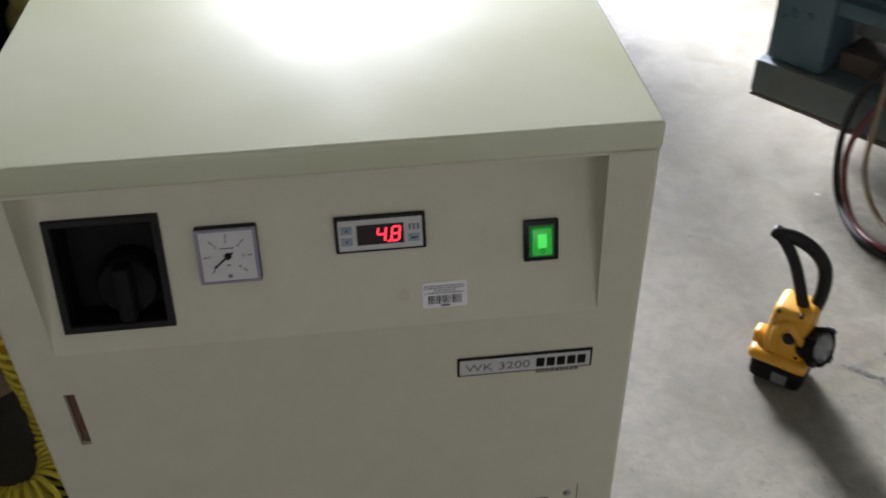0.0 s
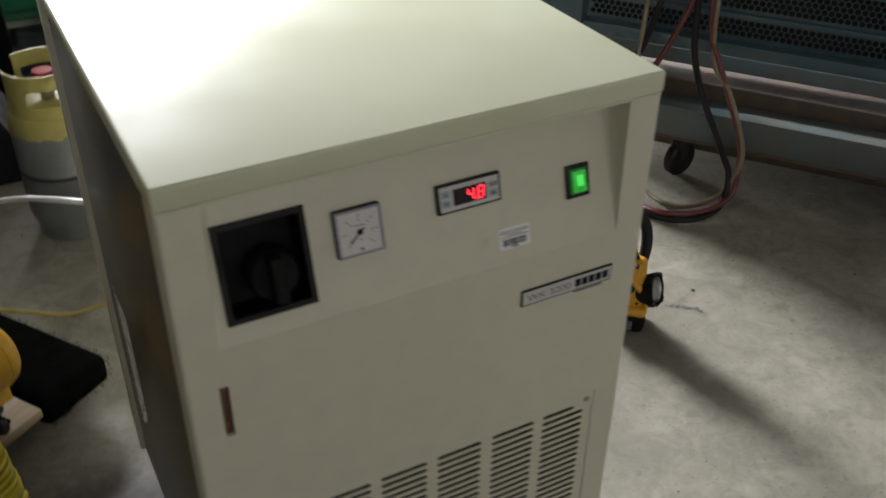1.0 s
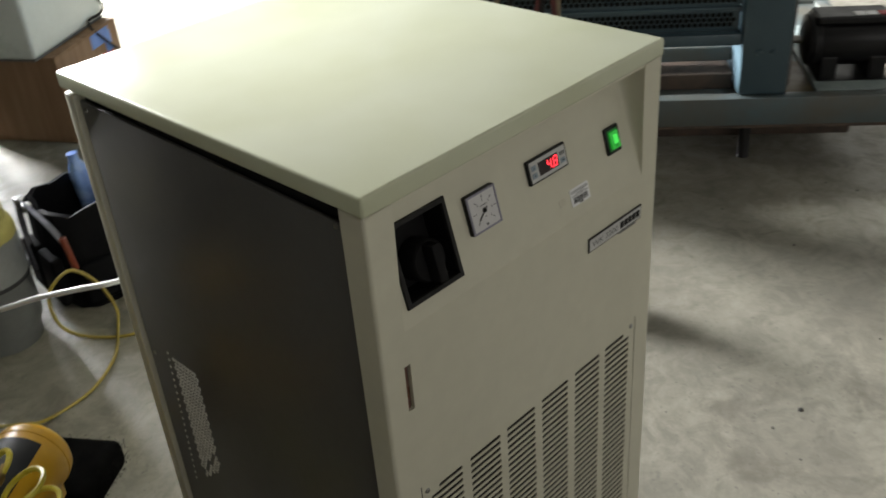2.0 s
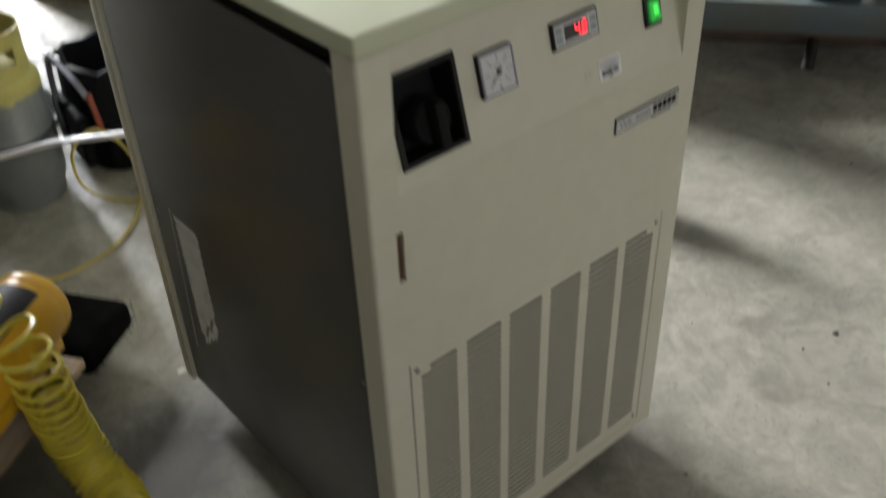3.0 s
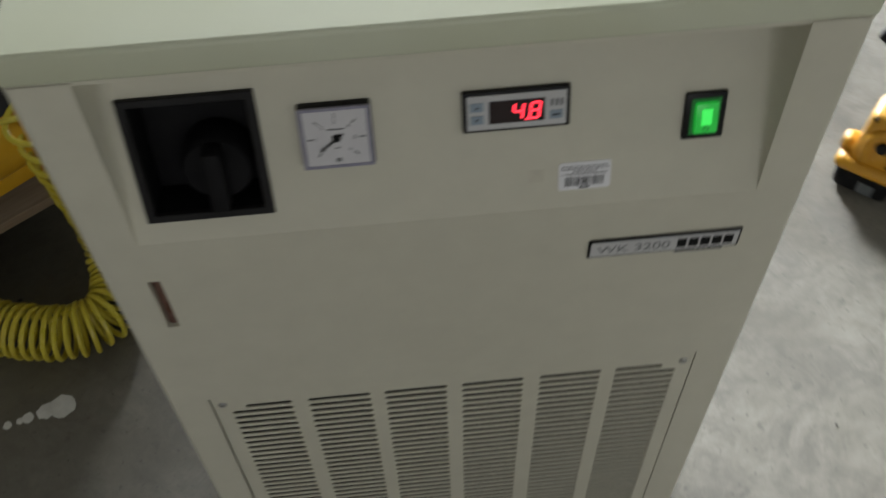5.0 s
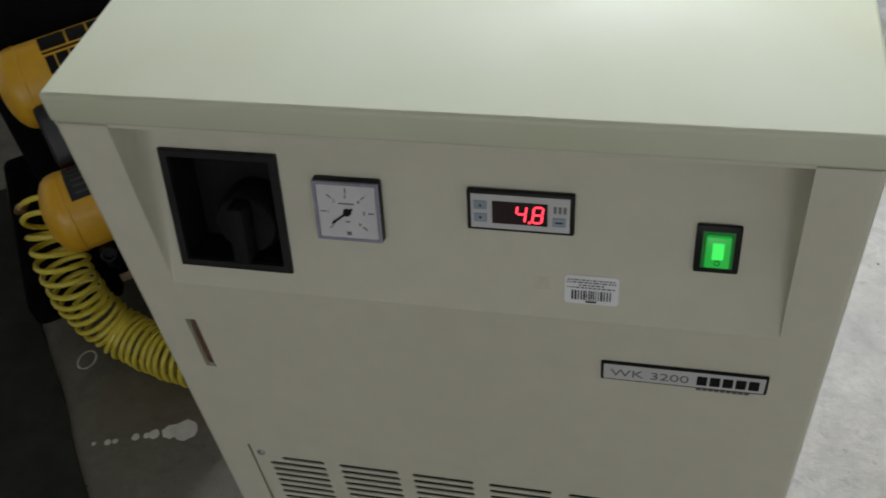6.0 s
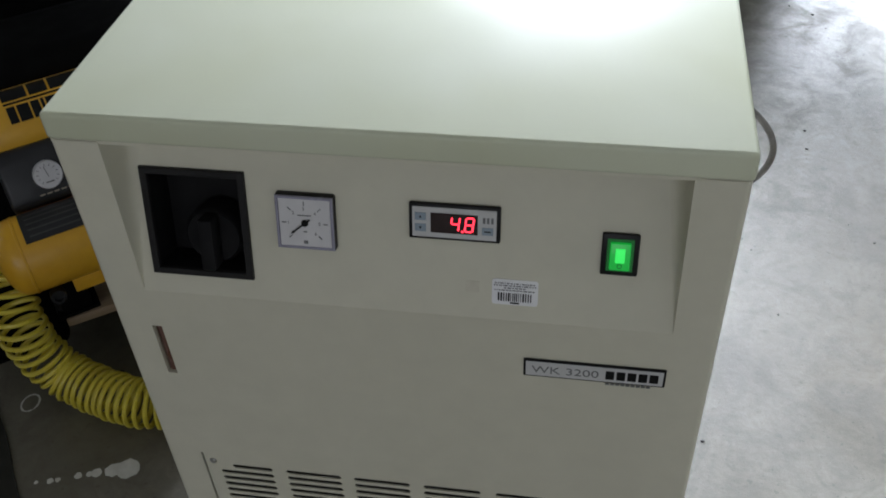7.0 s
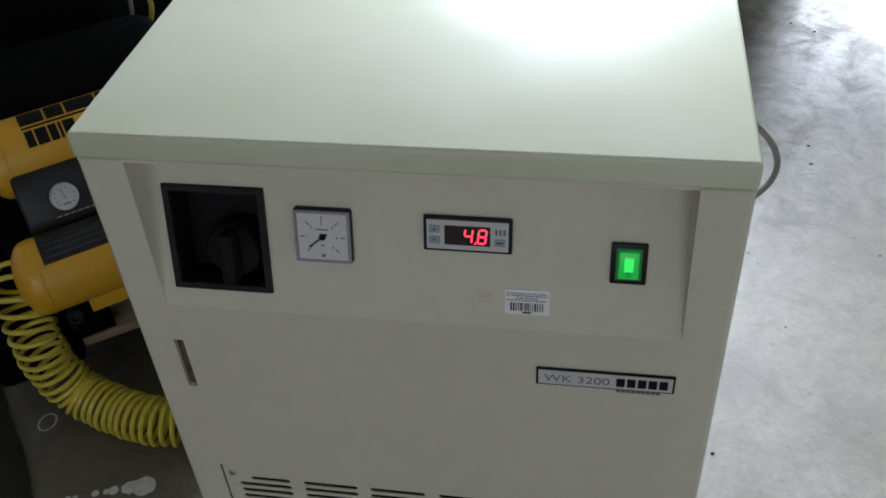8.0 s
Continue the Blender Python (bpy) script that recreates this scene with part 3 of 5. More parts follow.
    part("dial_face", block((-0.0228, -0.0122, -0.0228), (0.0228, -0.0108, 0.0228), 0.0006, m=m), M_DIAL, case)
    ticks = bmesh.new()
    for k in range(7):
        a = radians(225 - 45 * k)
        block((0.0165, -0.01285, -0.0004), (0.0205, -0.0121, 0.0004), 0, ticks, m @ Matrix.Rotation(-a, 4, "Y"))
    block((-0.006, -0.01285, 0.0070), (0.006, -0.0121, 0.0078), 0, ticks, m)
    block((-0.0016, -0.01285, -0.0085), (0.0016, -0.0121, -0.0077), 0, ticks, m)
    block((-0.0018, -0.01285, -0.0196), (0.0018, -0.0121, -0.0168), 0, ticks, m)
    part("scale_marks", ticks, M_GREYINK, case)
    nums = bmesh.new()
    for k in range(1, 7):
        a = radians(225 - 45 * k)
        poured(lettered(str(k), 0.0042), nums, m @ Matrix.Translation((0.0135 * math.cos(a) - 0.0012, -0.0125, 0.0135 * math.sin(a) - 0.0014)))
    part("scale_numbers", nums, M_GREYINK, case)
    needle = bmesh.new()
    mm = m @ Matrix.Rotation(-radians(219), 4, "Y")
    own = bmesh.new()
    ps = [(-0.006, -0.0009), (0.013, -0.0007), (0.013, -0.0015), (0.0165, 0.0), (0.013, 0.0015), (0.013, 0.0007), (-0.006, 0.0009)]
    own.faces.new([own.verts.new((x, -0.0136, z)) for x, z in ps])
    bmesh.ops.solidify(own, geom=own.faces[:], thickness=0.0004)
    poured(own, needle, mm)
    lathe([(0.0, 0.0024), (0.0026, 0.0022), (0.0032, 0.0)], 18, needle, m @ Matrix.Translation((0, -0.0122, 0)) @ pose(0, 0, 0, 90))
    part("needle", needle, M_INK, case)
    part("window_rim", rim_frame(0.0255, 0.0250, 0.0025, -0.0128, -0.0108, 0.0004, m), surface("clear_rim", (0.30, 0.29, 0.36), (0.25, 0.24, 0.31), 30, 0.2), case)

    # temperature controller
    m = slope_pose(0.0505, 0.8627)
    w, h = 0.0388, 0.0165
    ctl = part("temperature_controller", block((-w, -0.005, -h), (w, 0, h), 0.0012, m=m), M_BLACK, top, "panel controller with a lit red display", True)
    part("face_foil", block((-w + 0.003, -0.0058, -h + 0.0025), (w - 0.003, -0.0048, h - 0.0025), 0.0005, m=m), M_SILVER, ctl)
    part("display_window", block((-0.0200, -0.0064, -0.0092), (0.0200, -0.0056, 0.0092), 0.0003, m=m), surface("display_dark", (0.02, 0.004, 0.005), (0.012, 0.003, 0.004), 20, 0.15), ctl)
    digits = bmesh.new()

    def segment(x, z, horizontal, l=0.0062, t=0.0015):
        own = bmesh.new()
        hl, ht = l / 2, t / 2
        ps = [(-hl, 0), (-hl + ht, ht), (hl - ht, ht), (hl, 0), (hl - ht, -ht), (-hl + ht, -ht)]
        own.faces.new([own.verts.new((px, 0, pz) if horizontal else (pz, 0, px)) for px, pz in ps])
        shear = Matrix(((1, 0, 0.12, 0), (0, 1, 0, 0), (0, 0, 1, 0), (0, 0, 0, 1)))
        poured(own, digits, m @ Matrix.Translation((0, -0.0067, 0)) @ shear @ Matrix.Translation((x, 0, z)))

    for cx, lit in ((0.0010, "bcfg"), (0.0130, "abcdefg")):
        for key, x, z, hor in (("a", 0, 0.0064, 1), ("g", 0, 0, 1), ("d", 0, -0.0064, 1), ("f", -0.0033, 0.0032, 0), ("b", 0.0033, 0.0032, 0), ("e", -0.0033, -0.0032, 0), ("c", 0.0033, -0.0032, 0)):
            if key in lit:
                segment(cx + x, z, hor)
    block((0.0063, -0.00685, -0.0074), (0.0080, -0.0066, -0.0057), 0, digits, m)
    part("display_digits", digits, M_RED, ctl, "lit red seven-segment digits reading 4.8")
    for x, z in ((-0.0287, 0.0052), (-0.0287, -0.0052), (0.0283, -0.0052)):
        part("key", block((x - 0.0048, -0.0066, z - 0.0036), (x + 0.0048, -0.0056, z + 0.0036), 0.0005, m=m), M_KEY, ctl)
    for k in range(3):
        part("status_mark", block((0.0243 + 0.0035 * k, -0.0064, 0.0022), (0.0262 + 0.0035 * k, -0.0057, 0.0074), 0, m=m), M_GREYINK, ctl)
    arrows = bmesh.new()
    for z, s in ((0.0052, 1), (-0.0052, -1)):
        own = bmesh.new()
        own.faces.new([own.verts.new(p) for p in ((-0.0300, -0.0067, z - s * 0.0011), (-0.0274, -0.0067, z - s * 0.0011), (-0.0287, -0.0067, z + s * 0.0013))])
        poured(own, arrows, m)
    block((0.0255, -0.00685, -0.0057), (0.0311, -0.0066, -0.0046), 0, arrows, m)
    tagged(part("key_print", arrows, M_INK, ctl), kind="stuff")

    # rocker switch, lit
    m = slope_pose(0.1893, 0.8440)
    rk = part("rocker_switch", block((-0.0155, -0.004, -0.0195), (0.0155, 0, 0.0195), 0.0015, m=m), M_BLACK, top, "black-framed rocker switch glowing green", True)
    part("rocker_well", block((-0.0110, -0.0046, -0.0150), (0.0110, -0.0035, 0.0150), 0.0005, m=m), M_GREENDIM, rk)
    part("rocker", block((-0.0085, -0.0085, -0.0125), (0.0085, -0.004, 0.0120), 0.0012, m=m @ pose(0, 0, 0, -5)), M_GREEN, rk, "lit green rocker", True)
    part("rocker_glow", block((-0.0040, -0.0091, -0.0056), (0.0040, -0.0075, 0.0074), 0.0007, m=m @ pose(0, 0, 0, -5)), M_GREENCORE, rk)
    ringm = m @ pose(0, 0, 0, -5) @ Matrix.Translation((0, -0.0087, -0.0082))
    circle = tube([(0.0018 * math.cos(a), 0, 0.0018 * math.sin(a)) for a in [2 * math.pi * k / 16 for k in range(17)]], 0.0003, 5, m=ringm)
    part("off_mark", circle, surface("dark_green_ink", (0.01, 0.12, 0.03), (0.01, 0.1, 0.03), 20, 0.5), rk)

    # barcode sticker
    m = slope_pose(0.1032, 0.8000)
    st = bmesh.new()
    w, h, r = 0.0200, 0.0125, 0.0025
    ps = []
    for cx, cz, a0 in ((w - r, h - r, 0), (-w + r, h - r, 90), (-w + r, -h + r, 180), (w - r, -h + r, 270)):
        ps += [(cx + r * math.cos(radians(a0 + 30 * k)), cz + r * math.sin(radians(a0 + 30 * k))) for k in range(4)]
    rings = [[st.verts.new(m @ Vector((x, y, z))) for x, z in ps] for y in (-0.0008, 0.0002)]
    st.faces.new(rings[0])
    for k in range(len(ps)):
        j = (k + 1) % len(ps)
        st.faces.new((rings[0][k], rings[0][j], rings[1][j], rings[1][k]))
    stick = part("barcode_sticker", st, M_WHITE, top, "small white sticker with a barcode")
    ink, words = bmesh.new(), bmesh.new()
    rng = random.Random(7)
    for z, x0, x1 in ((0.0088, -0.0178, 0.0172), (0.0066, -0.0184, 0.0180), (0.0042, -0.0095, 0.0100), (0.0019, -0.0178, 0.0172)):
        x = x0
        while x < x1:
            l = rng.uniform(0.0008, 0.0042)
            block((x, -0.00115, z - 0.0005), (min(x + l, x1), -0.0007, z + 0.0005), 0, words, m)
            x += l + 0.0008
    x = -0.0148
    while x < 0.0145:
        l = rng.choice((0.0005, 0.0009, 0.0014))
        block((x, -0.00115, -0.0088), (x + l, -0.0007, -0.0006), 0, ink, m)
        x += l + rng.choice((0.0007, 0.0010, 0.0013))
    block((-0.004, -0.00115, -0.0112), (0.004, -0.0007, -0.0098), 0, ink, m)
    part("barcode", ink, M_INK, stick)
    part("sticker_print", words, M_GREYINK, stick)
    ghost = block((-0.008, -0.0003, -0.005), (0.004, 0.0, 0.006), 0.0002, m=slope_pose(0.068, 0.8020), seg=1)
    part("old_sticker_mark", ghost, surface("glue_mark", (0.575, 0.55, 0.44), (0.53, 0.50, 0.40), 70, 0.62, fine=150), top, "faint square of old glue")

    # name plate
    m = Matrix.Translation((0.1765, 0, 0.7135))
    plate = part("name_plate", block((-0.0640, -0.0020, -0.0118), (0.0640, 0, 0.0118), 0.0008, m=m, seg=1), M_INK, top, "black-edged plate with a printed model number")
    part("plate_face", block((-0.0618, -0.0026, -0.0094), (0.0618, -0.0018, 0.0094), 0.0003, m=m, seg=1), M_SILVER, plate)
    part("model_number", placed(lettered("WK 3200", 0.0133, 0.0001, 1.16), m @ Matrix.Translation((-0.0565, -0.0028, -0.0049))), M_GREYINK, plate)
    mark = bmesh.new()
    for k in range(5):
        x = 0.0105 + 0.0098 * k
        block((x, -0.0031, -0.0055), (x + 0.0078, -0.0025, 0.0055), 0.0006, mark, m, 1)
    part("maker_mark", mark, M_INK, plate, "five bold black blocks")
    small = bmesh.new()
    for k in range(9):
        block((0.0110 + 0.0046 * k, -0.0008, -0.0158), (0.0148 + 0.0046 * k, 0.0, -0.0136), 0, small, m)
    part("maker_line", small, M_GREYINK, plate)
    return top


def placed(own, m):
    bmesh.ops.transform(own, matrix=m, verts=own.verts)
    return own


chiller()


# ---- hoses at the back of the chiller ----
def hose(name, points, r, mat, label, category, steps=10, seg=10):
    return tagged(part(name, tube(smoothed(points, steps), r, seg), mat, smooth=True), label, category)


hose("drain_hose", [(-0.12, 0.671, 0.56), (-0.20, 0.685, 0.563), (-0.265, 0.705, 0.560), (-0.318, 0.775, 0.540), (-0.376, 0.87, 0.504), (-0.45, 1.00, 0.43), (-0.52, 1.15, 0.27), (-0.56, 1.30, 0.09), (-0.60, 1.42, 0.007), (-0.72, 1.46, 0.007)], 0.0050, M_TUBE, "pale flexible hose leading away from the chiller's back", "hose")
hose("return_hose", [(0.16, 0.671, 0.50), (0.25, 0.69, 0.550), (0.35, 0.695, 0.562), (0.408, 0.70, 0.523), (0.438, 0.70, 0.470), (0.427, 0.70, 0.415), (0.37, 0.70, 0.362), (0.28, 0.69, 0.335), (0.20, 0.671, 0.33)], 0.0055, M_GREYTUBE, "grey hose looping out of the chiller's back", "hose")


# ---- compressor on its dolly ----
def dolly():
    m = pose(-0.284, 0.856, 0, 0, 0, 34.8)
    top = thing("furniture_dolly", m, "low wooden dolly with a black carpeted end under the compressor", "dolly")
    carpet = block((-0.165, 0.0, 0.060), (0.0, 0.44, 0.128), 0.02, seg=3)
    part("carpet_end", carpet, M_CARPET, top, "fuzzy black carpet wrapped round the end", True)
    fuzz = bmesh.new()
    rng = random.Random(11)
    for k in range(1500):
        face = rng.random()
        if face < 0.45:
            p, n = Vector((rng.uniform(-0.165, 0), rng.uniform(0, 0.44), 0.127)), Vector((0, 0, 1))
        elif face < 0.75:
            p, n = Vector((0.0, rng.uniform(0.01, 0.43), rng.uniform(0.064, 0.124))), Vector((1, 0, 0))
        else:
            p, n = Vector((rng.uniform(-0.16, 0), 0.0, rng.uniform(0.064, 0.124))), Vector((0, -1, 0))
        d = (n + Vector((rng.uniform(-1, 1), rng.uniform(-1, 1), rng.uniform(-1, 0.6)))).normalized()
        s = d.orthogonal().normalized() * 0.0008
        fuzz.faces.new([fuzz.verts.new(q) for q in (p - s, p + s, p + d * rng.uniform(0.003, 0.006))])
    pile = part("pile", fuzz, M_CARPET, top)
    tagged(pile, kind="stuff")
    for k in range(3):
        part("board", block((-0.592, 0.005 + 0.147 * k, 0.098), (-0.168, 0.148 + 0.147 * k, 0.118), 0.003), M_WOOD, top, "worn bare wooden board" if k == 0 else "", True)
    part("carpet_end", block((-0.757, 0.0, 0.060), (-0.594, 0.44, 0.128), 0.02, seg=3), M_CARPET, top, "", True)
    for x in (-0.085, -0.68):
        for y in (0.07, 0.37):
            cz = part("caster", lathe([(0.0, -0.010), (0.022, -0.010), (0.025, -0.006), (0.025, 0.006), (0.022, 0.010), (0.0, 0.010)], 20, m=Matrix.Translation((x + 0.012, y, 0.025)) @ pose(0, 0, 0, 90, 0, 20)), M_RUBBER, top, smooth=True)
            part("fork", block((x - 0.006, y - 0.015, 0.030), (x + 0.022, y + 0.015, 0.062), 0.003), M_STEEL, cz)


def capped_tank(r, length, cap=0.035):
    """A welded tank lying along x, with domed ends, its middle at the origin."""
    prof = [(0.0, -length / 2)]
    for k in range(1, 7):
        a = radians(15 * k)
        prof.append((r * math.sin(a), -length / 2 + cap * (1 - math.cos(a))))
    prof += [(r * 1.0, -length / 4), (r, length / 4)]
    prof += [(x, -z) for x, z in reversed(prof[:7])]
    return lathe(prof, 48, m=pose(0, 0, 0, 0, 90))


def compressor():
    # x runs along the tanks, y from the lower tank to the upper one behind it
    top = thing("air_compressor", pose(-0.636, 0.617, 0.128, 0, 0, 38.1), "yellow twin-tank portable air compressor standing on a dolly", "compressor")
    R, low, up, back, shift = 0.068, 0.170, 0.309, 0.167, 0.017
    t1 = part("lower_tank", placed(capped_tank(R, 0.460), Matrix.Translation((0, 0, low))), M_YELLOW, top, "yellow enamelled lower air tank", True)
    t2 = part("upper_tank", placed(capped_tank(R, 0.462), Matrix.Translation((shift, back, up))), M_YELLOW, top, "yellow enamelled upper air tank with a black maker's mark", True)

    def decal(name, tank_y, tank_z, x0, x1, a0, a1, mat, owner, label="", thick=0.0010):
        """A thin sheet wrapped round a tank, from the angle a0 to a1 above its front."""
        bm = bmesh.new()
        n = max(2, int((a1 - a0) / 6))
        rows = []
        for k in range(n + 1):
            an = radians(a0 + (a1 - a0) * k / n)
            rows.append([bm.verts.new((x, tank_y - rr * math.cos(an), tank_z + rr * math.sin(an))) for x in (x0, x1) for rr in (R + thick, R - 0.002)])
        for p, q in zip(rows, rows[1:]):
            bm.faces.new((p[0], p[2], q[2], q[0]))
            bm.faces.new((p[0], q[0], q[1], p[1]))
            bm.faces.new((p[2], p[3], q[3], q[2]))
        bm.faces.new((rows[0][0], rows[0][1], rows[0][3], rows[0][2]))
        bm.faces.new((rows[-1][0], rows[-1][2], rows[-1][3], rows[-1][1]))
        return part(name, bm, mat, owner, label, True)

    lab = decal("rating_label", 0, low, -0.174, 0.168, 50, 114, M_GREYBLACK, t1, "dark grey rating label")
    # orange line paints a reflection along the label's top
    decal("label_reflection", 0, low, -0.174, 0.168, 114.5, 117, M_ORANGEGLINT, lab)
    for k in range(5):
        decal("label_line", 0, low, -0.165, -0.045 - 0.012 * (k % 3), 58 + 10 * k, 60.5 + 10 * k, M_LABELINK, lab, thick=0.0014)
    # maker's mark: plain bold blocks, a rule and a second row of narrower blocks
    for k, (x0, x1) in enumerate(((-0.127, -0.085), (-0.081, -0.050), (-0.046, 0.006), (0.010, 0.045), (0.050, 0.085))):
        decal("mark_block", back, up, x0, x1, 73, 104, M_INK, t2, "black block of the maker's mark" if k == 0 else "")
    decal("mark_rule", back, up, -0.127, 0.105, 66, 69, M_INK, t2)
    for x0, x1 in ((-0.125, -0.111), (-0.108, -0.088), (-0.085, -0.071), (-0.068, -0.063), (-0.060, -0.040), (-0.020, -0.004), (0.0, 0.02)):
        decal("mark_block", back, up, x0, x1, 37, 62, M_INK, t2)
    for tank, y, z, x in ((t1, 0, low, 0), (t2, back, up, shift)):
        for e in (-1, 1):
            part("weld_seam", lathe([(R - 0.002, -0.003), (R + 0.0012, -0.002), (R + 0.0012, 0.002), (R - 0.002, 0.003)], 48, m=Matrix.Translation((x + e * 0.186, y, z)) @ pose(0, 0, 0, 0, 90)), M_YELLOW, tank, "", True)
    # console between the tanks: a moulded wedge with a sloping face
    prof = [(0.042, low + 0.058), (0.040, low + 0.070), (0.078, low + 0.136), (0.095, low + 0.146), (0.16, low + 0.12), (0.15, low + 0.03), (0.07, low + 0.03)]
    con = bmesh.new()
    ends = [[con.verts.new((x, y, z)) for y, z in prof] for x in (-0.176, 0.165)]
    con.faces.new(ends[0])
    con.faces.new(ends[1][::-1])
    for k in range(len(prof)):
        j = (k + 1) % len(prof)
        con.faces.new((ends[0][k], ends[1][k], ends[1][j], ends[0][j]))
    bmesh.ops.recalc_face_normals(con, faces=con.faces)
    bmesh.ops.bevel(con, geom=con.edges[:], offset=0.009, segments=3, profile=0.5, affect="EDGES")
    console = part("console", con, M_GREYBLACK, top, "dark grey control console between the tanks", True)
    gm = Matrix.Translation((-0.102, 0.056, low + 0.103)) @ pose(0, 0, 0, 60)
    g = part("gauge", lathe([(0.0, 0.004), (0.021, 0.004), (0.0235, 0.006), (0.0245, 0.002), (0.0245, -0.02), (0.0, -0.02)], 32, m=gm), M_DIAL, console, "round white pressure gauge", True)
    marks = bmesh.new()
    for k in range(11):
        an = radians(225 - 27 * k)
        block((0.0145, -0.0006, 0.0041), (0.0185, 0.0006, 0.0046), 0, marks, gm @ Matrix.Rotation(an, 4, "Z"))
    block((-0.004, -0.0007, 0.0043), (0.0145, 0.0007, 0.0048), 0, marks, gm @ Matrix.Rotation(radians(100), 4, "Z"))
    block((-0.007, -0.014, 0.0041), (0.007, -0.0115, 0.0046), 0, marks, gm)
    part("gauge_marks", marks, M_GREYINK, g)
    line = bmesh.new()
    lm = Matrix.Translation((-0.096, 0.0415, low + 0.0695)) @ pose(0, 0, 0, -30)
    for k in range(6):
        block((-0.030 + 0.012 * k, -0.0012, 0.004), (-0.021 + 0.012 * k, 0.001, 0.0065), 0, line, lm)
    part("console_print", line, surface("pale_print", (0.35, 0.30, 0.22), (0.3, 0.26, 0.2), 30, 0.5), console)
    # outlet, foot rails and the black pump housing behind the tanks
    part("outlet_port", lathe([(0.0, -0.004), (0.009, -0.004), (0.009, 0.004), (0.0125, 0.004), (0.0135, 0.0), (0.0135, -0.02), (0.0, -0.02)], 24, m=Matrix.Translation((-0.160, -0.056, low - 0.066)) @ pose(0, 0, 0, 70)), M_BLACK, t1, smooth=True)
    for z in (low - 0.083, low - 0.130):
        part("drain_cap", lathe([(0.0, 0.006), (0.010, 0.006), (0.0125, 0.003), (0.0125, -0.030), (0.0, -0.030)], 20, m=Matrix.Translation((0.157, -0.036, z)) @ pose(0, 0, 0, 80, 0, 25)), M_RUBBER, t1, "", True)
    part("skirt", block((-0.13, -0.040, low - 0.085), (0.19, -0.034, low - 0.045), 0.002), M_YELLOW, t1, "", True)
    for x in (-0.165, 0.135):
        leg = block((x, 0.004, 0.006), (x + 0.055, 0.050, low - 0.055), 0.006)
        block((x - 0.010, 0.000, 0.0), (x + 0.065, 0.060, 0.008), 0.002, leg)
        part("foot_bracket", leg, M_MATTE, top)
    part("tank_bracket", block((-0.14, 0.13, 0.0), (0.17, 0.20, up - 0.058), 0.008), M_MATTE, top)
    pump = block((-0.24, 0.215, 0.012), (0.19, 0.43, 0.400), 0.05, seg=4)
    part("pump_housing", pump, M_MATTE, top, "black plastic pump and motor housing", True)
    for x in (-0.16, 0.16):
        for y in (0.01, 0.32):
            part("rubber_foot", lathe([(0.0, -0.012), (0.017, -0.012), (0.015, 0.02), (0.0, 0.02)], 16, m=Matrix.Translation((x, y + 0.02, 0.002))), M_RUBBER, top, smooth=True)


def coil_hose():
    """A recoil hose: a helix wound round a line that runs from one tank end over the floor to the other."""
    line = smoothed([(-0.835, 0.520, 0.285), (-0.815, 0.480, 0.262), (-0.800, 0.448, 0.20), (-0.785, 0.438, 0.125), (-0.748, 0.434, 0.066), (-0.68, 0.416, 0.049), (-0.60, 0.398, 0.048), (-0.545, 0.402, 0.048), (-0.508, 0.430, 0.048), (-0.500, 0.480, 0.050), (-0.508, 0.532, 0.072), (-0.516, 0.562, 0.122), (-0.524, 0.567, 0.19), (-0.531, 0.566, 0.26), (-0.538, 0.562, 0.335), (-0.553, 0.562, 0.395), (-0.585, 0.567, 0.450)], 40)
    run = [0.0]
    for p, q in zip(line, line[1:]):
        run.append(run[-1] + (q - p).length)
    total = run[-1]

    def at(s):
        k = min(max(np.searchsorted(run, s) - 1, 0), len(line) - 2)
        f = (s - run[k]) / max(run[k + 1] - run[k], 1e-6)
        return line[k].lerp(line[k + 1], f), (line[min(k + 3, len(line) - 1)] - line[max(k - 3, 0)]).normalized()

    # pitch: tight on the floor, loose where the hose climbs at both ends
    pts, s, ph = [], 0.0, 0.0
    while s < total:
        p, way = at(s)
        side = way.cross(Vector((0.35, -0.2, 0.9))).normalized()
        lift = side.cross(way).normalized()
        f = s / total
        rad = 0.041
        pitch = 0.0150
        if f > 0.70:
            pitch = 0.0150 + ((f - 0.70) / 0.30) ** 1.5 * 0.055
        if f < 0.30:
            pitch = 0.0150 + (0.30 - f) / 0.30 * 0.012
        step = 2 * math.pi / 22
        wob = 1 + 0.03 * math.sin(ph * 0.31)
        pts.append(p + rad * wob * (math.cos(ph) * side + math.sin(ph) * lift))
        ph += step
        s += pitch / 22
    low = min(p.z for p in pts)
    top = thing("recoil_air_hose", pose(-0.010, 0.008, 0.0048 - low), "yellow coiled plastic air hose lying on the floor by the compressor", "air hose")
    part("coil", tube(pts, 0.0047, 7), M_HOSE, top, "", True)
    for a, b in ((pts[0], pts[3]), (pts[-1], pts[-4])):
        way = (a - b).normalized()
        m = Matrix.Translation(a) @ way.to_track_quat("Z", "Y").to_matrix().to_4x4()
        part("fitting", lathe([(0.0, -0.022), (0.0062, -0.022), (0.0065, -0.004), (0.009, -0.003), (0.009, 0.008), (0.006, 0.009), (0.006, 0.020), (0.0, 0.020)], 12, m=m), M_BRASS, top, "brass end fitting", True)


dolly()
compressor()
coil_hose()


